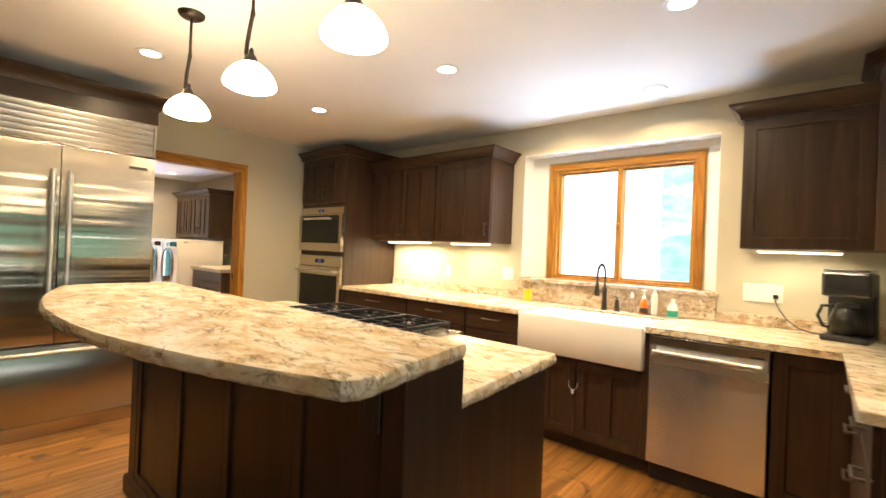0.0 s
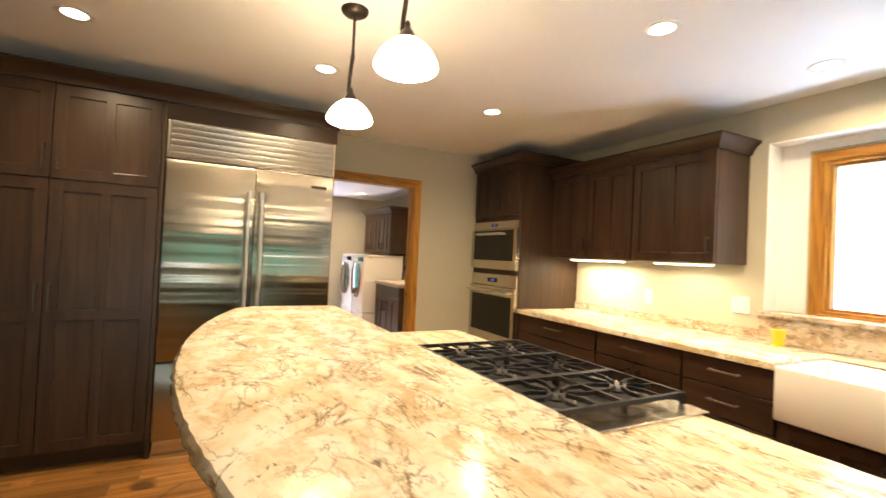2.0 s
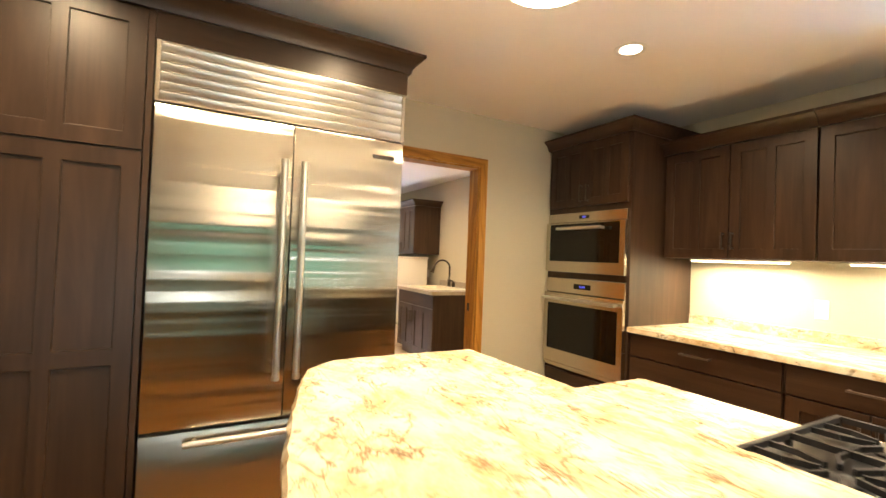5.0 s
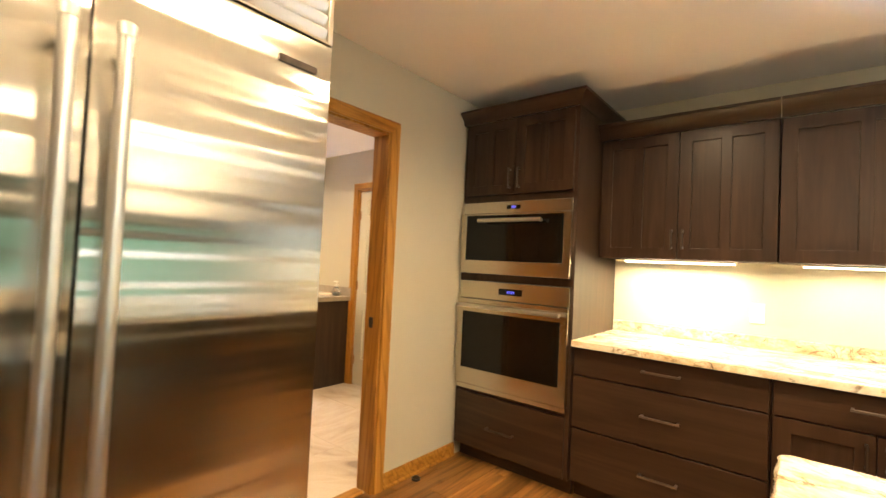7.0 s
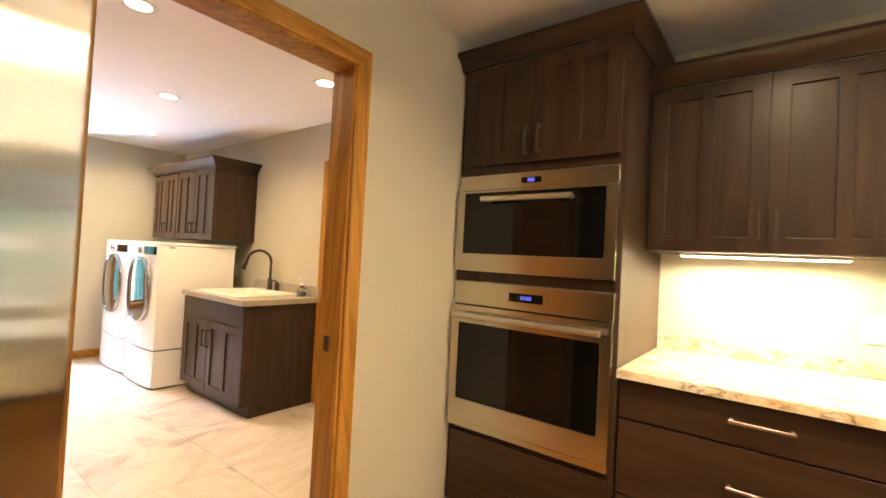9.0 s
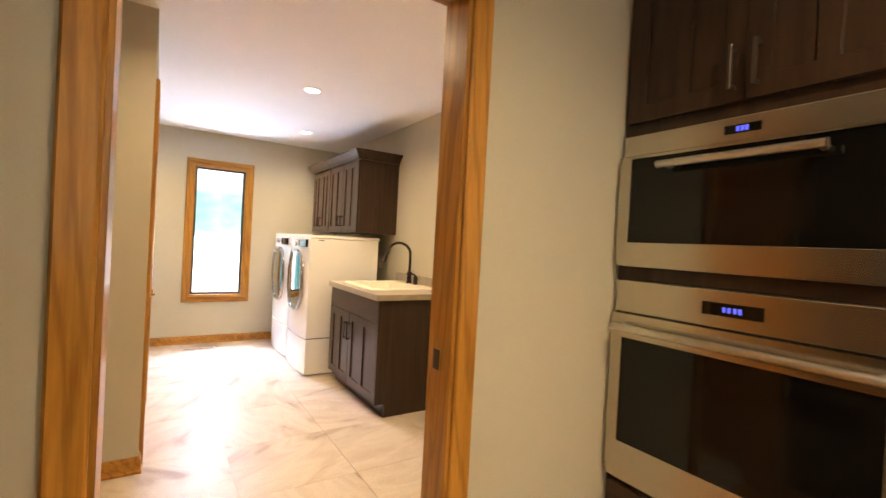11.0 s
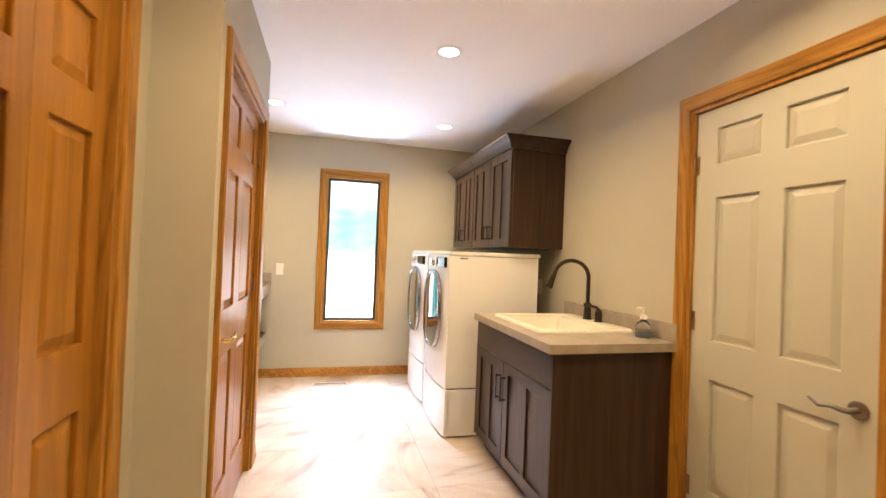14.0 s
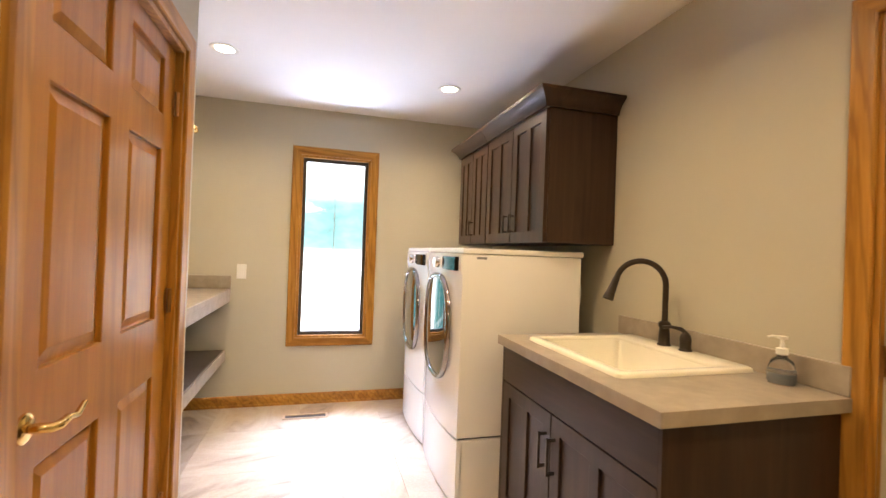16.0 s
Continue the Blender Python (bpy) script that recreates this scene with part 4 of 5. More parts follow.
wall_oven(1.250, 1.720, "speed_oven", "built-in stainless speed oven with black glass and bar handle", True)
wall_oven(0.482, 1.198, "wall_oven", "built-in stainless wall oven with black glass and bar handle", False)

# dishwasher
t = thing("dishwasher", pose(-0.167, 2.975, 0), "stainless steel dishwasher under the granite worktop", "dishwasher")
part("tub", boxes((-0.280, 0.280, 0.03, 0.58, 0.10, 0.862)), BLACK, t)
d = part("door", boxes((-0.285, 0.285, -0.018, 0.028, 0.115, 0.858), bev=0.004), STEEL_UP, t)
h = part("handle", tube([(-0.258, -0.060, 0.772), (0.258, -0.060, 0.772)], 0.011, 14), STEEL_BAR, d, smooth=50)
for x in (-0.24, 0.24):
    part("post", tube([(x, -0.060, 0.772), (x, -0.016, 0.772)], 0.008, 10), STEEL_BAR, h)
part("control_strip", boxes((-0.285, 0.285, -0.0195, -0.0175, 0.806, 0.856), bev=0.0006), STEEL_FLAT, t)
part("grip_recess", boxes((-0.284, 0.284, -0.0188, -0.0176, 0.700, 0.742)), STEEL_BAR, t)
part("badge", boxes((0.205, 0.262, -0.0215, -0.017, 0.810, 0.822), bev=0.001), PEWTER, t)
part("toe_panel", boxes((-0.28, 0.28, 0.05, 0.06, 0.0, 0.112)), BLACK, t)

# worktops
W = [(-3.440, 2.952), (-1.3456, 2.952), (-1.3456, 3.43), (-0.482, 3.43), (-0.482, 2.952), (0.3951, 2.952), (0.3951, 1.89), (1.0501, 1.89), (1.0501, 3.672), (-3.440, 3.672)]
t = thing("worktop", pose(0, 0, 0), "cream and brown polished granite worktop with backsplash along the kitchen wall", "countertop")
part("slab", slab(W, 0.867, 0.902, 0.006), GRANITE, t, smooth=40)
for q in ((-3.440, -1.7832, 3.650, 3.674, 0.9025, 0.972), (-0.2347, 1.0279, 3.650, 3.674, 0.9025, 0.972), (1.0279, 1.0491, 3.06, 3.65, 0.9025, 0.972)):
    part("backsplash", boxes(q, bev=0.003), GRANITE_DIM, t)
part("tall_backsplash", boxes((-1.7813, -0.2366, 3.652, 3.674, 0.9025, 1.063), bev=0.002), GRANITE_DIM, t)
part("window_ledge", boxes((-1.7929, -0.225, 3.630, 3.818, 1.0635, 1.094), bev=0.005), GRANITE_DIM, t)

# farmhouse sink
def basin(x0, x1, y0, y1, z0, z1, rim, back, r, deep):
    """A thick-walled basin with rounded corners and a softened rim."""
    i0, i1, j0, j1 = x0 + rim, x1 - rim, y0 + rim, y1 - back
    return loft([rrect(x0 + 0.006, x1 - 0.006, y0 + 0.006, y1 - 0.006, z0, r), rrect(x0, x1, y0, y1, z0 + 0.008, r), rrect(x0, x1, y0, y1, z1 - 0.008, r), rrect(x0 + 0.003, x1 - 0.003, y0 + 0.003, y1 - 0.003, z1 - 0.002, r),
                 rrect(x0 + 0.009, x1 - 0.009, y0 + 0.009, y1 - 0.009, z1, r), rrect(i0 - 0.006, i1 + 0.006, j0 - 0.006, j1 + 0.006, z1, r + 0.012), rrect(i0, i1, j0, j1, z1 - 0.006, r + 0.014),
                 rrect(i0 + 0.008, i1 - 0.008, j0 + 0.008, j1 - 0.008, z1 - deep + 0.03, r + 0.02), rrect(i0 + 0.035, i1 - 0.035, j0 + 0.035, j1 - 0.035, z1 - deep, r + 0.02)])


t = thing("farmhouse_sink", pose(0, 0, 0), "white fireclay apron-front farmhouse sink", "sink")
part("basin", basin(-1.3417, -0.4859, 2.935, 3.428, 0.632, 0.892, 0.028, 0.028, 0.014, 0.215), FIRECLAY, t, smooth=50)
part("drain", lathe([(0.001, 0.0), (0.045, 0.0), (0.045, 0.004), (0.001, 0.004)], 24, (-0.9138, 3.19, 0.6775)), NICKEL, t)

# kitchen faucet with a spring neck
t = thing("kitchen_faucet", pose(-0.9524, 3.545, 0.902), "oil-rubbed bronze spring-neck faucet behind the sink", "faucet")
part("base", lathe([(0.003, 0.0), (0.027, 0.0), (0.027, 0.008), (0.021, 0.012), (0.021, 0.06), (0.017, 0.075), (0.016, 0.15), (0.018, 0.155), (0.018, 0.165), (0.003, 0.168)], 20), BRONZE, t, smooth=40)
neck = [(0, 0, 0.165), (0, 0, 0.26)] + arc((0.0, -0.075, 0.27), 0.075, 0, 180, 12, (0, 1, 0), (0, 0, 1)) + [(0, -0.15, 0.24), (0, -0.15, 0.205)]
part("neck", tube(neck, 0.006, 10), BRONZE, t, smooth=60)
pts = [Vector(p) for p in neck]
coil = []
ln = [0.0]
for a, b in zip(pts, pts[1:]):
    ln.append(ln[-1] + (b - a).length)
for k in range(260):
    s = ln[-1] * k / 259
    j = max(i for i in range(len(ln)) if ln[i] <= s + 1e-9)
    j = min(j, len(pts) - 2)
    f = (s - ln[j]) / max(1e-6, ln[j + 1] - ln[j])
    d = (pts[j + 1] - pts[j]).normalized()
    sd = Vector((1, 0, 0))
    up = d.cross(sd)
    coil.append(pts[j].lerp(pts[j + 1], f) + 0.011 * (math.cos(k * 0.86) * sd + math.sin(k * 0.86) * up))
part("spring", tube(coil, 0.0022, 5), BRONZE, t)
part("spray_head", lathe([(0.003, 0.0), (0.019, 0.0), (0.020, 0.03), (0.014, 0.07), (0.011, 0.10), (0.003, 0.10)], 16, (0, -0.15, 0.115)), BRONZE, t, smooth=40)
part("dock_arm", tube([(0, 0, 0.15), (0, -0.06, 0.155), (0, -0.15, 0.16)], 0.005), BRONZE, t)
t = thing("soap_pump", pose(-0.8607, 3.56, 0.902), "oil-rubbed bronze soap pump beside the faucet", "soap dispenser")
part("body", lathe([(0.003, 0.0), (0.024, 0.0), (0.024, 0.006), (0.017, 0.012), (0.017, 0.07), (0.012, 0.085), (0.003, 0.088)], 18), BRONZE, t, smooth=40)
part("spout", tube([(0, 0, 0.085), (0, 0, 0.105), (-0.01, -0.02, 0.11), (-0.02, -0.045, 0.10)], [0.006, 0.007, 0.006, 0.005]), BRONZE, t, smooth=60)


def bottle(name, x, y, z, prof, material, label, cap=None, capmat=None, label_band=None):
    t = thing(name, pose(x, y, z), label, "bottle", "bottles by the sink")
    part("bottle_body", lathe(prof, 20), material, t, smooth=50)
    if cap:
        part("cap", lathe(cap, 16), capmat, t, smooth=40)
    if label_band:
        part("label", lathe(label_band[0], 20, cap=False), label_band[1], t)


ZT = 0.9025
bottle("spray_bottle", -0.7592, 3.575, ZT, [(0.003, 0), (0.026, 0), (0.028, 0.01), (0.026, 0.07), (0.018, 0.10), (0.012, 0.11), (0.003, 0.112)], CLEAR, "clear plastic bottle beside the faucet", [(0.003, 0.112), (0.013, 0.112), (0.013, 0.135), (0.006, 0.14), (0.006, 0.155), (0.003, 0.155)], PLASTIC)
bottle("soap_bottle", -0.6723, 3.57, ZT, [(0.003, 0), (0.027, 0), (0.030, 0.01), (0.030, 0.06), (0.022, 0.095), (0.012, 0.11), (0.003, 0.112)], ORANGE, "orange hand soap bottle with dark label", [(0.003, 0.112), (0.014, 0.112), (0.012, 0.13), (0.004, 0.134), (0.004, 0.165), (0.018, 0.168), (0.018, 0.175), (0.003, 0.176)], PLASTIC, ([(0.0305, 0.008), (0.0305, 0.045)], RUBBER))
bottle("tall_bottle", -0.6047, 3.585, ZT, [(0.003, 0), (0.021, 0), (0.022, 0.01), (0.021, 0.14), (0.012, 0.155), (0.003, 0.157)], PLASTIC, "slim white plastic bottle", [(0.003, 0.157), (0.011, 0.157), (0.010, 0.185), (0.003, 0.186)], PLASTIC)
bottle("dish_soap", -0.4791, 3.56, ZT, [(0.003, 0), (0.032, 0), (0.036, 0.012), (0.035, 0.055), (0.027, 0.085), (0.014, 0.10), (0.003, 0.102)], PLASTIC, "white bottle with teal label on the worktop", [(0.003, 0.102), (0.014, 0.102), (0.012, 0.128), (0.003, 0.13)], PLASTIC, ([(0.0365, 0.006), (0.0372, 0.03), (0.0362, 0.05)], TEAL))
t = thing("cup", pose(-1.6238, 3.56, ZT), "yellow plastic cup on the worktop", "cup")
part("cup_body", lathe([(0.001, 0.002), (0.030, 0.0), (0.039, 0.092), (0.041, 0.095), (0.037, 0.093), (0.028, 0.006), (0.001, 0.006)], 24, cap=False), YELLOW, t, smooth=40)

# wall plates
plate("wall_plate", pose(-1.9088, 3.674, 1.118), 2, "white double switch plate on the wall", "switch plate")
plate("wall_plate", pose(-2.625, 3.674, 1.10), 1, "white outlet plate over the worktop", "outlet plate", (0,))
plate("wall_plate", pose(-3.10, 3.674, 1.10), 1, "white outlet plate over the worktop", "outlet plate", (0,))
plate("wall_plate", pose(0.0184, 3.674, 1.115), 4, "white four-gang plate with switches and an outlet", "outlet plate", (3,))

# coffee maker and its cord
t = thing("coffee_maker", pose(0.4241, 3.44, ZT, 0, 0, -12), "black and steel drip coffee maker with glass carafe", "coffee maker")
part("base", boxes((-0.10, 0.10, -0.12, 0.12, 0.0, 0.035), bev=0.010), BLACK, t)
part("tower", boxes((-0.10, 0.10, 0.03, 0.12, 0.033, 0.37), bev=0.012), BLACK, t)
part("brew_head", boxes((-0.10, 0.10, -0.115, 0.045, 0.24, 0.375), bev=0.014), BLACK, t)
part("front_panel", boxes((-0.085, 0.085, -0.119, -0.112, 0.285, 0.362), bev=0.003), SMOKED, t, "brushed steel front panel")
part("lid", boxes((-0.095, 0.095, -0.11, 0.11, 0.375, 0.388), bev=0.005), BLACK, t)
c = part("carafe", lathe([(0.002, 0.037), (0.062, 0.037), (0.076, 0.07), (0.076, 0.12), (0.060, 0.17), (0.050, 0.185), (0.048, 0.184), (0.058, 0.168), (0.073, 0.12), (0.073, 0.072), (0.060, 0.041), (0.002, 0.041)], 26, (0.0, -0.045, 0), cap=False), CARAFE, t, "smoked glass carafe", smooth=50)
part("carafe_lid", lathe([(0.002, 0.184), (0.052, 0.184), (0.050, 0.20), (0.03, 0.21), (0.002, 0.21)], 20, (0, -0.045, 0)), BLACK, c)
part("carafe_handle", tube([(-0.05, -0.06, 0.19), (-0.10, -0.08, 0.185), (-0.115, -0.085, 0.13), (-0.095, -0.075, 0.075), (-0.07, -0.06, 0.07)], 0.009), BLACK, c, smooth=60)
part("coffee", lathe([(0.002, 0.042), (0.059, 0.042), (0.072, 0.074), (0.002, 0.074)], 22, (0, -0.045, 0)), plain("coffee_dark", (0.012, 0.006, 0.003), 0.1), c)
t = thing("power_cord", pose(0, 0, 0), "black appliance cord plugged into the wall outlet", "cord")
part("cable", tube([(0.088, 3.640, 1.098), (0.09, 3.60, 1.075), (0.108, 3.59, 1.03), (0.148, 3.575, 0.97), (0.208, 3.56, 0.925), (0.278, 3.55, 0.908), (0.348, 3.545, 0.908)], 0.0035, 8), BLACK, t, smooth=60)
part("plug", boxes((0.075, 0.101, 3.630, 3.665, 1.085, 1.111), bev=0.004), BLACK, t)

# ---- kitchen: island ----
t = thing("kitchen_island", pose(0, 0, 0), "dark-stained wood island with a raised breakfast bar", "kitchen island")
part("base_cabinet", boxes((-2.3796, -0.4657, 1.075, 1.665, 0.10, 0.878), bev=0.002), CAB, t)
part("toe_kick", boxes((-2.3648, -0.4854, 1.10, 1.60, 0.0, 0.0985)), CAB_X, t)
part("bar_wall", boxes((-2.3599, -0.396, 0.892, 1.073, 0.0, 1.028), bev=0.002), CAB, t)
PX = [-2.3796, -2.2812, -1.755, -1.300, -0.842, -0.385]
for a, b in zip(PX[1:], PX[2:]):
    shaker("panel_frame", a + 0.001, b - 0.001, 0.09, 1.026, t, CAB, 1, (), stile=0.045, m=pose(0, 0.870, 0))
part("corner_post", boxes((-2.3815, -2.2821, 0.868, 0.970, 0.0, 1.027), bev=0.003), CAB, t)
part("corner_post", boxes((-0.455, -0.380, 0.866, 1.074, 0.0, 1.027), bev=0.003), CAB, t)
part("base_moulding", sweep([(-2.3825, 1.07), (-2.3825, 0.868), (-0.378, 0.868), (-0.378, 1.074)], [(0, 0), (0.016, 0), (0.016, 0.075), (0.010, 0.088), (0.0, 0.092)], lambda x, y, d: (x, y, d)), CAB_X, t, smooth=30)
part("end_panel", boxes((-0.4652, -0.4499, 1.078, 1.664, 0.0, 0.876), bev=0.002), CAB, t)
for k in range(4):
    a = -2.373 + k * 0.477
    shaker("door", a, a + 0.473, 0.11, 0.70, t, CAB, 1, m=pose(0, 1.688, 0) @ pose(a * 2 + 0.473, 0, 0, 0, 0, 180))
    part("drawer", boxes((a, a + 0.473, 1.666, 1.686, 0.71, 0.872), bev=0.002), CAB_X, t)

par = lambda x: 0.410 + 0.184 * (x + 1.459) ** 2
front = [(x, par(x)) for x in np.linspace(-2.4042, -0.3574, 40)]
outline = [(-2.475, 1.052), (-2.4809, 0.72), (-2.473, 0.655), (-2.4455, 0.612)] + [(float(x), float(y)) for x, y in front] + [(-0.323, 0.645), (-0.3063, 0.675), (-0.3082, 0.71), (-0.3791, 1.074), (-0.3919, 1.080)]
t = thing("bar_top", pose(0, 0, 0), "bow-fronted cream granite breakfast bar top with chiselled edge", "countertop")
part("slab", chiselled(outline, 1.0285, 1.067, 11), GRANITE, t, smooth=24)
low = [(-2.4484, 1.0775), (-0.4037, 1.0775), (-0.4145, 1.20), (-0.4637, 1.762), (-0.4775, 1.779), (-2.4337, 1.779), (-2.4484, 1.764)]
t = thing("island_worktop", pose(0, 0, 0), "lower cream granite worktop around the cooktop", "countertop")
part("slab", chiselled(low, 0.8795, 0.920, 12), GRANITE, t, smooth=24)
t = thing("outlet_box", pose(-0.500, 0.868, 0.925), "dark outlet plate on the island panel", "outlet plate")
part("cover", boxes((-0.036, 0.036, -0.006, 0.0, -0.058, 0.058), bev=0.003), BLACK, t)
part("outlet", boxes((-0.017, 0.017, -0.0085, -0.004, -0.034, 0.034), bev=0.002), BLACK, t)

# cooktop
t = thing("gas_cooktop", pose(0, 0, 0.920), "stainless gas cooktop with black cast-iron grates", "cooktop")
part("tray", boxes((-1.9368, -0.9577, 1.262, 1.805, 0.0005, 0.010), bev=0.003), STEEL_FLAT, t)
part("spill_pan", boxes((-1.9171, -1.0856, 1.275, 1.79, 0.010, 0.0125), bev=0.001), BLACK, t)


def bar(bm, p, q, w=0.010, h=0.012):
    p, q = Vector(p), Vector(q)
    d = (q - p)
    s = Vector((-d.y, d.x, 0)).normalized() * w / 2
    u = Vector((0, 0, h))
    vs = [bm.verts.new(v) for v in (p - s, p + s, q + s, q - s, p - s + u, p + s + u, q + s + u, q - s + u)]
    for f in ((0, 1, 2, 3), (7, 6, 5, 4), (0, 4, 5, 1), (1, 5, 6, 2), (2, 6, 7, 3), (3, 7, 4, 0)):
        bm.faces.new([vs[i] for i in f])


for gi in range(3):
    x0 = -1.892 + gi * 0.2895
    x1 = x0 + 0.2870
    bm = bmesh.new()
    z = 0.034
    y0, y1, yc, xc = 1.278, 1.788, 1.533, (x0 + x1) / 2
    for p, q in (((x0, y0), (x1, y0)), ((x0, y1), (x1, y1)), ((x0 + 0.006, y0), (x0 + 0.006, y1)), ((x1 - 0.006, y0), (x1 - 0.006, y1)), ((x0, yc), (x1, yc))):
        bar(bm, (*p, z), (*q, z), 0.013, 0.014)
    for cy in (1.405, 1.661):
        for k in range(8):
            a = math.pi / 8 + k * math.pi / 4
            tip = (xc + 0.030 * math.cos(a), cy + 0.030 * math.sin(a), z + 0.001)
            knee = (xc + 0.085 * math.cos(a), cy + 0.085 * math.sin(a), z + 0.001)
            ex = x1 - 0.006 if math.cos(a) > 0 else x0 + 0.006
            ey = cy + 0.127 * (1 if math.sin(a) > 0 else -1)
            end = (ex, knee[1], z) if abs(math.cos(a)) > abs(math.sin(a)) else (knee[0], ey, z)
            bar(bm, tip, knee, 0.008, 0.012)
            bar(bm, knee, end, 0.008, 0.012)
    for fx in (x0 + 0.006, x1 - 0.006):
        for fy in (y0 + 0.006, yc, y1 - 0.006):
            box(bm, fx - 0.006, fx + 0.006, fy - 0.006, fy + 0.006, 0.012, z)
    part("grate", bm, IRON, t, "black cast-iron grate")
    for cy in (1.405, 1.661):
        b = part("burner", lathe([(0.002, 0.012), (0.052, 0.012), (0.046, 0.020), (0.034, 0.024), (0.034, 0.029), (0.031, 0.031), (0.002, 0.032)], 22, (xc, cy, 0)), IRON, t, smooth=40)
        part("igniter", lathe([(0.001, 0.012), (0.004, 0.012), (0.003, 0.030), (0.001, 0.031)], 8, (xc + 0.045, cy + 0.03, 0)), PLASTIC, b)

# ---- laundry ----


def six_panel(name, parent, material, w, h, rows, cols, t=0.036, stile=0.115, mull=0.105):
    """Slab door: stiles and rails in one piece, raised panels as pieces of their own; front at y = 0, from local (0, 0)."""
    pw = (w - 2 * stile - mull * (cols - 1)) / cols
    cells = [(stile + c * (pw + mull), stile + c * (pw + mull) + pw, a, b) for c in range(cols) for a, b in rows]
    d = part(name, pierced(0, w, 0, h, cells, 0.0, t, 0.004), material, parent)
    for xa, xb, a, b in cells:
        ring = lambda q, y: [(xa + q, y, a + q), (xb - q, y, a + q), (xb - q, y, b - q), (xa + q, y, b - q)]
        part("panel", loft([ring(-0.0005, t - 0.004), ring(-0.0005, 0.014), ring(0.008, 0.014), ring(0.034, 0.0055), ring(0.036, 0.005)]), material, d)
    return d


ROWS6 = [(0.225, 0.818), (1.002, 1.575), (1.688, 1.890)]
ROWS_O = [(0.225, 0.809), (1.012, 1.610), (1.736, 1.930)]
ROWS_G = [(0.270, 0.765), (0.945, 1.590), (1.745, 1.907)]


def lever(bm_parent, x, z, y, towards, material):
    """Rose and curved lever."""
    r = part("rose", tube([(x, y, z), (x, y - 0.006, z), (x, y - 0.010, z)], [0.030, 0.030, 0.024], 20), material, bm_parent, smooth=40)
    s = towards
    part("lever", tube([(x, y - 0.006, z), (x, y - 0.050, z), (x + s * 0.014, y - 0.056, z), (x + s * 0.045, y - 0.056, z + 0.004), (x + s * 0.085, y - 0.054, z - 0.006), (x + s * 0.118, y - 0.054, z + 0.012)],
                       [0.010, 0.010, 0.010, 0.008, 0.0075, 0.006], 12), material, r, smooth=60)


def hinges(door, x, zs, y, material):
    for z in zs:
        h = part("hinge", tube([(x, y - 0.007, z - 0.045), (x, y - 0.007, z + 0.045)], 0.007, 10), material, door, smooth=50)
        part("leaf", boxes((x - 0.022, x + 0.022, y - 0.002, y + 0.001, z - 0.044, z + 0.044)), material, h)


# six-panel oak door
OM = pose(-6.145, 1.465, 0, 0, 0, 180)
doorway_trim("trim_oak_door", OM, 0.937, 2.03, 0.115)
t = thing("door_1", OM @ pose(0.022, 0.026, 0.008), "closed six-panel oak door with brass lever", "door")
t["kind"] = "structure"
d = six_panel("door_leaf", t, OAK_DOOR, 0.893, 1.998, ROWS_O, 2, stile=0.112, mull=0.125)
lever(d, 0.066, 0.906, 0.0, 1, BRASS)
hinges(d, 0.895, (0.30, 1.065, 1.805), -0.004, HINGE)

# garage door, painted
GM = pose(-6.07, LYN, 0)
doorway_trim("trim_garage_door", GM, 0.79, 2.03, 0.115)
t = thing("door_2", GM @ pose(0.022, 0.012, 0.008), "closed cream-painted six-panel door with oak casing", "door")
t["kind"] = "structure"
d = six_panel("door_leaf", t, DOORPAINT, 0.746, 1.998, ROWS_G, 2)
lever(d, 0.690, 0.832, 0.0, -1, PULL)
hinges(d, -0.003, (0.25, 1.02, 1.75), 0.0, HINGE)

# bifold closet doors
BM_ = pose(-4.465, 1.245, 0, 0, 0, 180)
doorway_trim("trim_closet", BM_, 1.35, 2.03, 0.11)
t = thing("bifold_door", BM_ @ pose(0, 0.028, 0), "closed four-leaf oak bifold closet door", "door")
for k in range(4):
    lf = six_panel("leaf", t, OAK_DOOR, 0.3240, 1.995, ROWS6, 1, 0.032, 0.066)
    lf.matrix_local = pose(0.0225 + k * 0.3265, 0.0, 0.010)
    if k in (1, 2):
        kn = part("knob", lathe([(0.002, 0.0), (0.010, 0.0), (0.006, 0.010), (0.008, 0.018), (0.017, 0.024), (0.016, 0.034), (0.002, 0.038)], 16), NICKEL, lf, smooth=50)
        kn.matrix_local = pose(0.19 if k == 1 else 0.20, 0.0, 0.908, 90, 0, 0)

# vanity with utility sink
VM = pose(-6.616, 2.865, 0)
t = thing("laundry_vanity", VM, "dark-stained wood sink cabinet with two doors in the laundry", "cabinet")
part("body", boxes((-0.53, 0.476, 0.0215, 0.66, 0.10, 0.690), bev=0.0015), CAB, t)
for xa, xb in ((-0.546, -0.530), (0.474, 0.486)):
    bm = bmesh.new()
    foot = [(0.0, 0.10), (0.078, 0.10), (0.078, 0.0), (0.663, 0.0), (0.663, 0.864), (0.0, 0.864)]
    loft([[(x, y, z) for y, z in foot] for x in (xa, xb)], bm)
    part("side_panel", bm, CAB, t)
part("toe_kick", boxes((-0.53, 0.475, 0.075, 0.09, 0.0, 0.0985)), CAB_X, t)
part("false_front", boxes((-0.528, 0.474, 0.0, 0.021, 0.692, 0.861), bev=0.002), CAB_X, t)
for a, b, hx in ((-0.528, -0.080, -0.112), (-0.077, 0.474, -0.045)):
    panel_front(a, b, 0.105, 0.688, t, 2, (), hx, 0.54, 0.14)
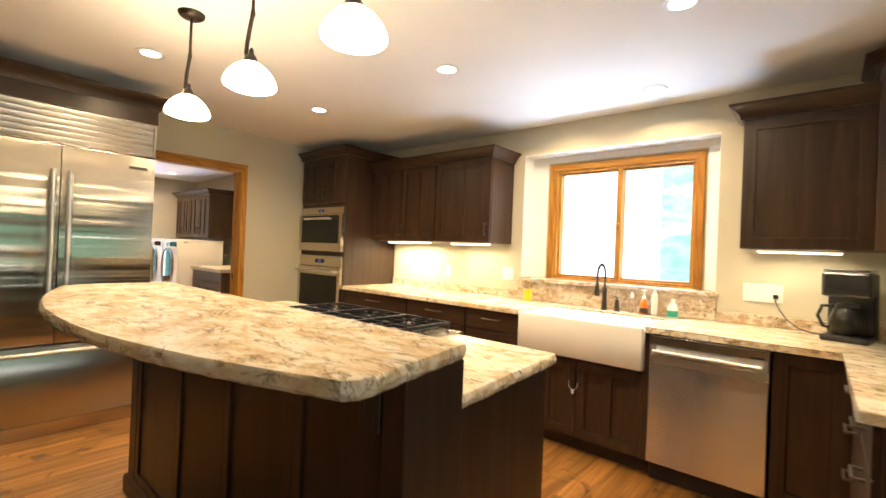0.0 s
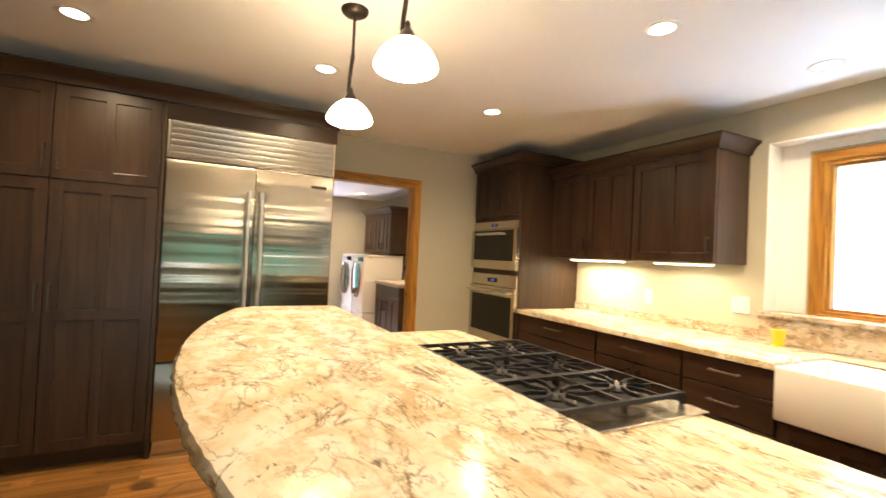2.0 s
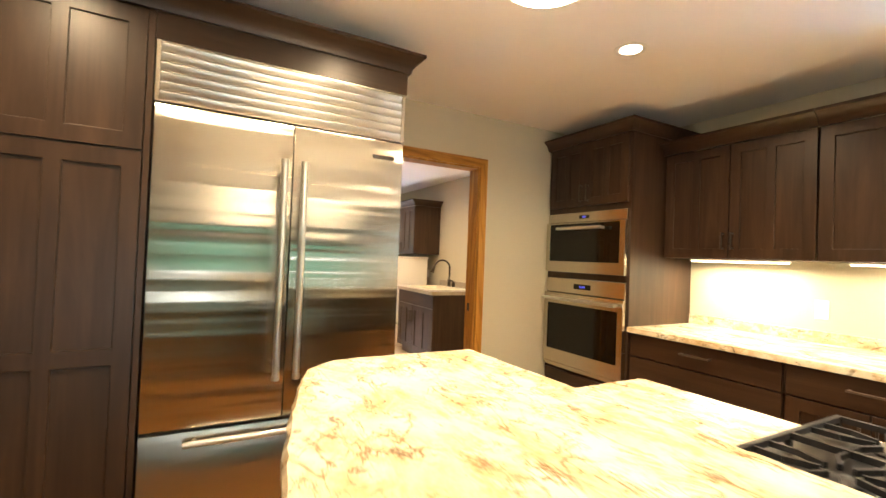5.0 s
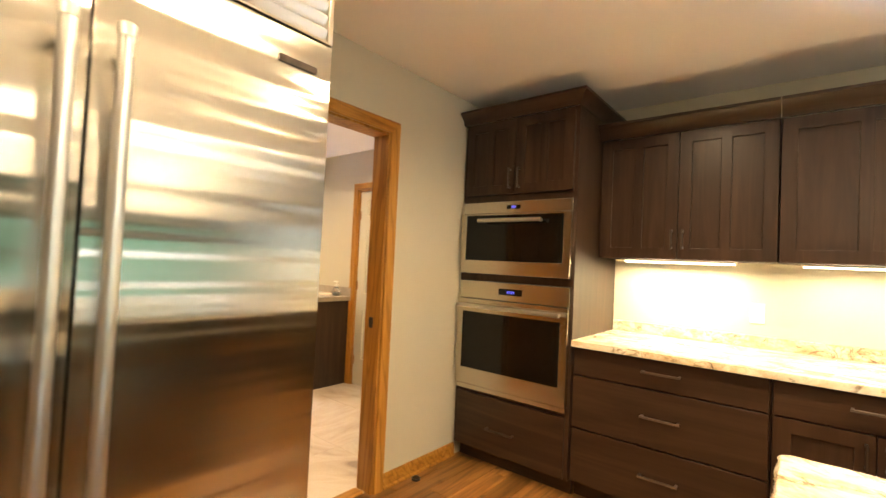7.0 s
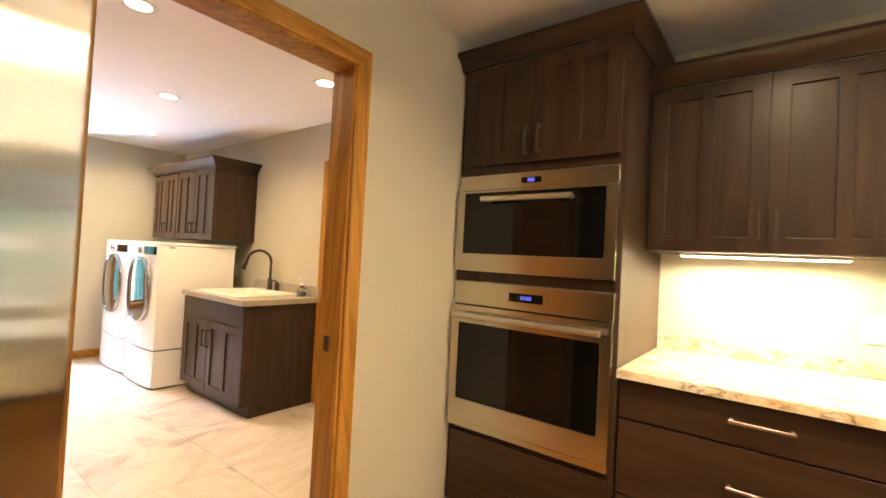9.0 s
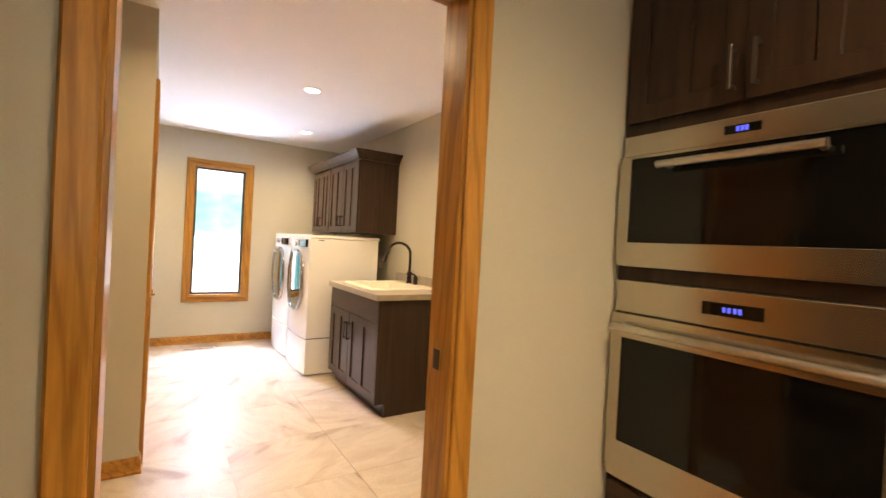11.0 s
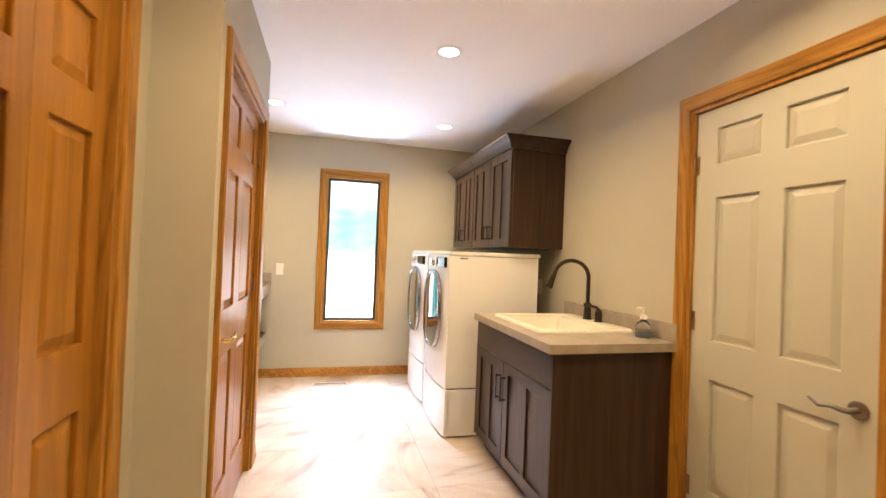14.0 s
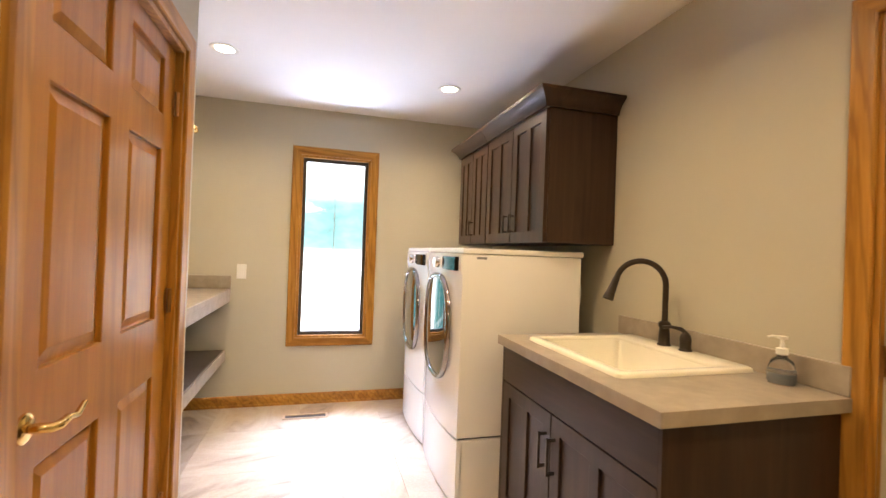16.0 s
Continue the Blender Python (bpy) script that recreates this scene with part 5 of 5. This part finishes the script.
# cut-out worktop around the basin
t = thing("vanity_top", pose(0.024, 0, 0.012), "taupe laminate worktop with short backsplash", "countertop")
part("slab", pierced(-7.184, -6.132, 2.838, 3.528, [(-7.04, -6.43, 2.945, 3.455)], -0.893, -0.853, 0.0), LAMINATE, t).matrix_local = pose(0, 0, 0, -90, 0, 0)
part("edge_band", boxes((-7.187, -6.129, 2.8345, 2.8375, 0.851, 0.8935), bev=0.001), LAMINATE, t)
part("edge_band", boxes((-6.1315, -6.1285, 2.838, 3.528, 0.851, 0.8935), bev=0.001), LAMINATE, t)
part("splash", boxes((-7.184, -6.132, 3.508, 3.5285, 0.8935, 0.985), bev=0.003), LAMINATE, t)
t = thing("utility_sink", pose(0.024, 0, 0.012), "biscuit drop-in utility sink in the laminate worktop", "sink")
part("basin", basin(-7.035, -6.435, 2.950, 3.450, 0.70, 0.8945, 0.02, 0.07, 0.02, 0.175), BISQUE, t, smooth=50)
part("rim", loft([rrect(-7.06, -6.41, 2.925, 3.502, 0.894, 0.03), rrect(-7.058, -6.412, 2.927, 3.500, 0.905, 0.03), rrect(-7.05, -6.42, 2.935, 3.492, 0.910, 0.03), rrect(-7.022, -6.448, 2.963, 3.385, 0.910, 0.035), rrect(-7.016, -6.454, 2.969, 3.379, 0.903, 0.035), rrect(-7.016, -6.454, 2.969, 3.379, 0.893, 0.035)], cap_first=False, cap_last=False), BISQUE, t, smooth=50)
part("drain", lathe([(0.001, 0.0), (0.04, 0.0), (0.04, 0.004), (0.001, 0.004)], 20, (-6.735, 3.17, 0.7205)), NICKEL, t)
t = thing("laundry_faucet", pose(-6.775, 3.450, 0.920), "dark bronze gooseneck faucet with pull-down head", "faucet")
part("base", lathe([(0.003, 0.0), (0.029, 0.0), (0.029, 0.006), (0.024, 0.012), (0.022, 0.06), (0.020, 0.075), (0.026, 0.085), (0.026, 0.098), (0.018, 0.106), (0.003, 0.108)], 22), BRONZE, t, smooth=40)
dv = Vector((-0.40, -0.92, 0)).normalized()
nk = [Vector((0, 0, 0.10)), Vector((0, 0, 0.24))] + arc(Vector((0, 0, 0.26)) + dv * 0.105, 0.105, 180, 15, 16, dv, (0, 0, 1))
part("neck", tube(nk, 0.0125, 14), BRONZE, t, smooth=60)
e = nk[-1]
dn = (nk[-1] - nk[-2]).normalized()
part("spray_head", tube([e, e + dn * 0.03, e + dn * 0.07, e + dn * 0.10, e + dn * 0.105], [0.014, 0.016, 0.020, 0.025, 0.020], 16), BRONZE, t, smooth=40)
t = thing("faucet_handle", pose(-6.664, 3.455, 0.920), "dark bronze single faucet handle on the sink deck", "faucet handle")
part("body", lathe([(0.003, 0.0), (0.026, 0.0), (0.026, 0.006), (0.021, 0.012), (0.023, 0.05), (0.019, 0.066), (0.010, 0.078), (0.003, 0.080)], 20), BRONZE, t, smooth=40)
part("lever", tube([(0, 0, 0.074), (-0.01, -0.01, 0.088), (-0.05, -0.025, 0.092), (-0.085, -0.035, 0.085)], [0.009, 0.009, 0.007, 0.008]), BRONZE, t, smooth=60)
t = thing("soap_dispenser", pose(-6.265, 3.45, 0.9055) @ Matrix.Scale(0.86, 4), "clear soap dispenser with white pump", "soap dispenser")
part("bottle_body", lathe([(0.003, 0.0), (0.042, 0.0), (0.047, 0.012), (0.047, 0.05), (0.036, 0.085), (0.018, 0.10), (0.016, 0.11), (0.003, 0.11)], 24), CLEAR, t, smooth=50)
part("soap", lathe([(0.003, 0.003), (0.040, 0.003), (0.0445, 0.013), (0.0445, 0.042), (0.003, 0.042)], 24), BLUESOAP, t, smooth=50)
part("pump", lathe([(0.003, 0.11), (0.020, 0.11), (0.020, 0.132), (0.008, 0.136), (0.0065, 0.165), (0.016, 0.168), (0.017, 0.178), (0.003, 0.18)], 16), PLASTIC, t, smooth=40)
part("nozzle", tube([(0, 0, 0.172), (-0.03, -0.01, 0.174), (-0.045, -0.014, 0.168)], [0.006, 0.005, 0.004]), PLASTIC, t)

# washer and dryer on pedestals


def laundry_machine(x, name, label):
    """Front loader facing local -y; x is its middle."""
    t = thing(name, pose(x, 2.690, 0), label, name)
    w = 0.348
    part("pedestal", boxes((-w, w, 0.015, 0.70, 0.012, 0.343), bev=0.008), WHITE, t)
    # bowed drawer and body fronts
    n = 14
    bowf = lambda u: -0.028 * (1 - (u / w) ** 2) ** 0.8
    bm = slab([(w * (2 * i / n - 1), bowf(w * (2 * i / n - 1))) for i in range(n + 1)] + [(w, 0.03), (-w, 0.03)], 0.020, 0.340, 0.006)
    part("drawer", bm, WHITE, t, smooth=40)
    part("gap", boxes((-w + 0.006, w - 0.006, 0.01, 0.68, 0.343, 0.352)), BLACK, t)
    bm = slab([(w * (2 * i / n - 1), bowf(w * (2 * i / n - 1))) for i in range(n + 1)] + [(w, 0.68), (-w, 0.68)], 0.352, 1.288, 0.010)
    part("body", bm, WHITE, t, smooth=40)
    part("top_panel", boxes((-w - 0.004, w + 0.004, 0.0, 0.695, 1.2885, 1.318), bev=0.008), WHITE, t)
    p = part("console", slab([(w * (2 * i / n - 1) * 0.985, bowf(w * (2 * i / n - 1)) - 0.006) for i in range(n + 1)] + [(w * 0.97, 0.02), (-w * 0.97, 0.02)], 1.185, 1.285, 0.004), WHITE, t, smooth=40)
    part("dial", tube([(0, -0.030, 1.235), (0, -0.052, 1.235), (0, -0.060, 1.235)], [0.034, 0.032, 0.026], 22), CHROME, p, "chrome program dial", smooth=40)
    part("display", boxes((0.075, 0.315, -0.033, -0.008, 1.198, 1.272), bev=0.004), OVENGLASS, p, "dark control display")
    # oval porthole
    zc, rx, rz = 0.875, 0.245, 0.290
    oval = lambda k, s=1.0: (rx * s * math.copysign(abs(math.cos(k)) ** 0.8, math.cos(k)), rz * s * math.copysign(abs(math.sin(k)) ** 0.8, math.sin(k)))
    m = 40
    bm = bmesh.new()
    prof = [(1.03, -0.024), (1.03, -0.040), (1.00, -0.050), (0.955, -0.050), (0.93, -0.042), (0.93, -0.024)]
    rings = []
    for s, y in prof:
        rings.append([bm.verts.new((oval(2 * math.pi * k / m, s)[0], y, zc + oval(2 * math.pi * k / m, s)[1])) for k in range(m)])
    for a, b in zip(rings, rings[1:]):
        for k in range(m):
            bm.faces.new((a[k], a[(k + 1) % m], b[(k + 1) % m], b[k]))
    d = part("door_ring", bm, DARKCHROME, t, "chrome porthole ring", smooth=50)
    bm = bmesh.new()
    rings = []
    for s, y in ((0.95, -0.040), (0.8, -0.0445), (0.6, -0.048), (0.3, -0.0505), (0.01, -0.051)):
        rings.append([bm.verts.new((oval(2 * math.pi * k / m, s)[0], y, zc + oval(2 * math.pi * k / m, s)[1])) for k in range(m)])
    for a, b in zip(rings, rings[1:]):
        for k in range(m):
            bm.faces.new((a[k], a[(k + 1) % m], b[(k + 1) % m], b[k]))
    part("door_glass", bm, DOORGLASS, d, "dark convex door glass", smooth=60)
    part("badge", boxes((w + 0.0002, w + 0.0012, 0.075, 0.13, 1.262, 1.274)), GREYTXT, t)
    for sx in (-1, 1):
        part("foot", lathe([(0.002, 0.0), (0.024, 0.0), (0.024, 0.013), (0.002, 0.013)], 12, (sx * 0.28, 0.08, 0)), BLACK, t)
        part("foot", lathe([(0.002, 0.0), (0.024, 0.0), (0.024, 0.013), (0.002, 0.013)], 12, (sx * 0.28, 0.62, 0)), BLACK, t)


laundry_machine(-7.655, "dryer", "white front-loading dryer on a drawer pedestal")
laundry_machine(-8.385, "washing_machine", "white front-loading washer on a drawer pedestal")

LU = pose(0, 3.10, 0)
upper_cabinet(LU, -8.073, -7.245, 1.362, 2.072, 0.428, [(-8.070, -7.661, 2, -7.70), (-7.659, -7.248, 2, -7.62)], "dark-stained wood laundry wall cabinet with paired doors",
              [(-8.073, 0.0), (-7.245, 0.0), (-7.245, 0.428)], "laundry wall cabinets", 0.11)
upper_cabinet(LU, -8.688, -8.077, 1.362, 2.072, 0.428, [(-8.685, -8.384, 2, -8.415), (-8.382, -8.080, 2, -8.35)], "dark-stained wood laundry wall cabinet with paired doors",
              [(-8.688, 0.428), (-8.688, 0.0), (-8.077, 0.0)], "laundry wall cabinets", 0.11)

# folding counter and shelf in the recess
t = thing("folding_counter", pose(0, 0, 0), "taupe laminate folding counter in the laundry recess", "countertop")
part("top", boxes((-9.008, -7.242, 0.602, 1.327, 0.902, 0.943), bev=0.004), LAMINATE, t)
part("apron", boxes((-9.008, -7.242, 1.300, 1.323, 0.84, 0.9015), bev=0.002), LAMINATE, t)
part("splash", boxes((-9.008, -8.988, 0.602, 1.327, 0.9435, 1.045), (-8.988, -7.242, 0.602, 0.622, 0.9435, 1.045), bev=0.003), LAMINATE, t)
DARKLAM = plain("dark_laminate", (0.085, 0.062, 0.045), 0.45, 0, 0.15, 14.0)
t = thing("shelf", pose(0, 0, 0), "dark-topped shelf with a taupe edge under the folding counter", "shelf")
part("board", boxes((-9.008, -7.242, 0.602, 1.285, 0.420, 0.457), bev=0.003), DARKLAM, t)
part("edge", boxes((-9.008, -7.242, 1.2855, 1.303, 0.375, 0.455), bev=0.002), LAMINATE, t)
part("cleat", boxes((-9.0075, -8.985, 0.62, 1.26, 0.3785, 0.4195), (-7.264, -7.2425, 0.62, 1.26, 0.3785, 0.4195)), LAMINATE, t)
t = thing("hanging_rod", pose(0, 0, 0), "dark metal hanging rod with round finial on the wall", "rod")
part("rod", tube([(-7.2415, 1.30, 1.915), (-7.86, 1.30, 1.915)], 0.009, 12), BRONZE, t, smooth=50)
part("finial", tube([(-7.86, 1.30, 1.915), (-7.868, 1.30, 1.915), (-7.885, 1.30, 1.915), (-7.902, 1.30, 1.915), (-7.908, 1.30, 1.915)], [0.008, 0.018, 0.024, 0.018, 0.004], 14), BRASS, t, smooth=60)
part("flange", tube([(-7.2415, 1.30, 1.915), (-7.278, 1.30, 1.915)], 0.026, 16), BRONZE, t)

plate("light_switch", pose(-9.009, 1.400, 1.080, 0, 0, 90), 1, "white rocker switch on the laundry wall", "light switch")
plate("wall_plate", pose(-7.575, 3.529, 1.065), 1, "white outlet plate behind the dryer", "outlet plate", (0,))
ALMOND = plain("almond_metal", (0.48, 0.38, 0.25), 0.4, 0.2, 0.1, 20.0)
t = thing("floor_vent", pose(-8.712, 1.935, 0.0), "almond floor register with dark slots under the window", "floor vent")
part("frame", pierced(-0.045, 0.045, -0.165, 0.165, [(-0.028, 0.028, -0.148, 0.148)], -0.006, -0.0005, 0.001), ALMOND, t).matrix_world = pose(-8.712, 1.935, 0, -90, 0, 0)
part("backing", boxes((-0.029, 0.029, -0.149, 0.149, 0.0004, 0.0012)), BLACK, t)
for k in range(13):
    part("slat", boxes((-0.028, 0.028, -0.139 + k * 0.0225, -0.134 + k * 0.0225, 0.0012, 0.004)), BRONZE, t)

# ---- floors, piece by piece ----
floor = tagged(new("floor_kitchen"), "rustic golden-brown hickory plank floor", "floor", "", "structure")
rng = random.Random(7)
PW = 0.127
lengths = [0.7, 0.95, 1.2, 1.5]
shared = {}
for L in lengths:
    me_bm = boxes((0.0006, PW - 0.0006, 0.0008, L - 0.0008, -0.012, 0.0), bev=0.0016)
    bmesh.ops.recalc_face_normals(me_bm, faces=me_bm.faces)
    me = bpy.data.meshes.new("plank")
    me_bm.to_mesh(me)
    me_bm.free()
    me.materials.append(PLANK)
    shared[L] = me
rest = bmesh.new()
for c in range(82):
    x = IN + 0.06 + c * PW
    y = -3.2 - rng.random() * 0.6
    while y < YN:
        L = rng.choice(lengths)
        y1 = y + L
        if x < 0.75 and y1 > -1.3 and y < 3.1 and y1 < YN:
            o = new("plank", shared[L])
            o.parent = floor
            o.location = (x, y, 0.0)
        else:
            box(rest, x + 0.0006, x + PW - 0.0006, max(y, -3.2) + 0.0008, min(y1, YN) - 0.0008, -0.012, 0.0)
        y = y1
tagged(put("planks_beyond", rest, PLANK, floor), "", "", "", "stuff")

tiles = tagged(new("floor_laundry"), "large honed limestone-look floor tiles", "floor", "", "structure")
TS = 0.60
tb = boxes((-TS / 2 + 0.001, TS / 2 - 0.001, -TS / 2 + 0.001, TS / 2 - 0.001, -0.010, 0.0), bev=0.0007)
bmesh.ops.recalc_face_normals(tb, faces=tb.faces)
tme = bpy.data.meshes.new("tile")
tb.to_mesh(tme)
tb.free()
tme.materials.append(TILE)
for i in range(8):
    for j in range(6):
        o = new("tile", tme)
        o.parent = tiles
        o.location = (-4.60 - i * TS, 0.39 + j * TS, 0.0)
threshold = structure("threshold", boxes((IN, -4.305, DY0 + 0.021, DY1 - 0.021, -0.003, 0.004), bev=0.001), OAK_Y)
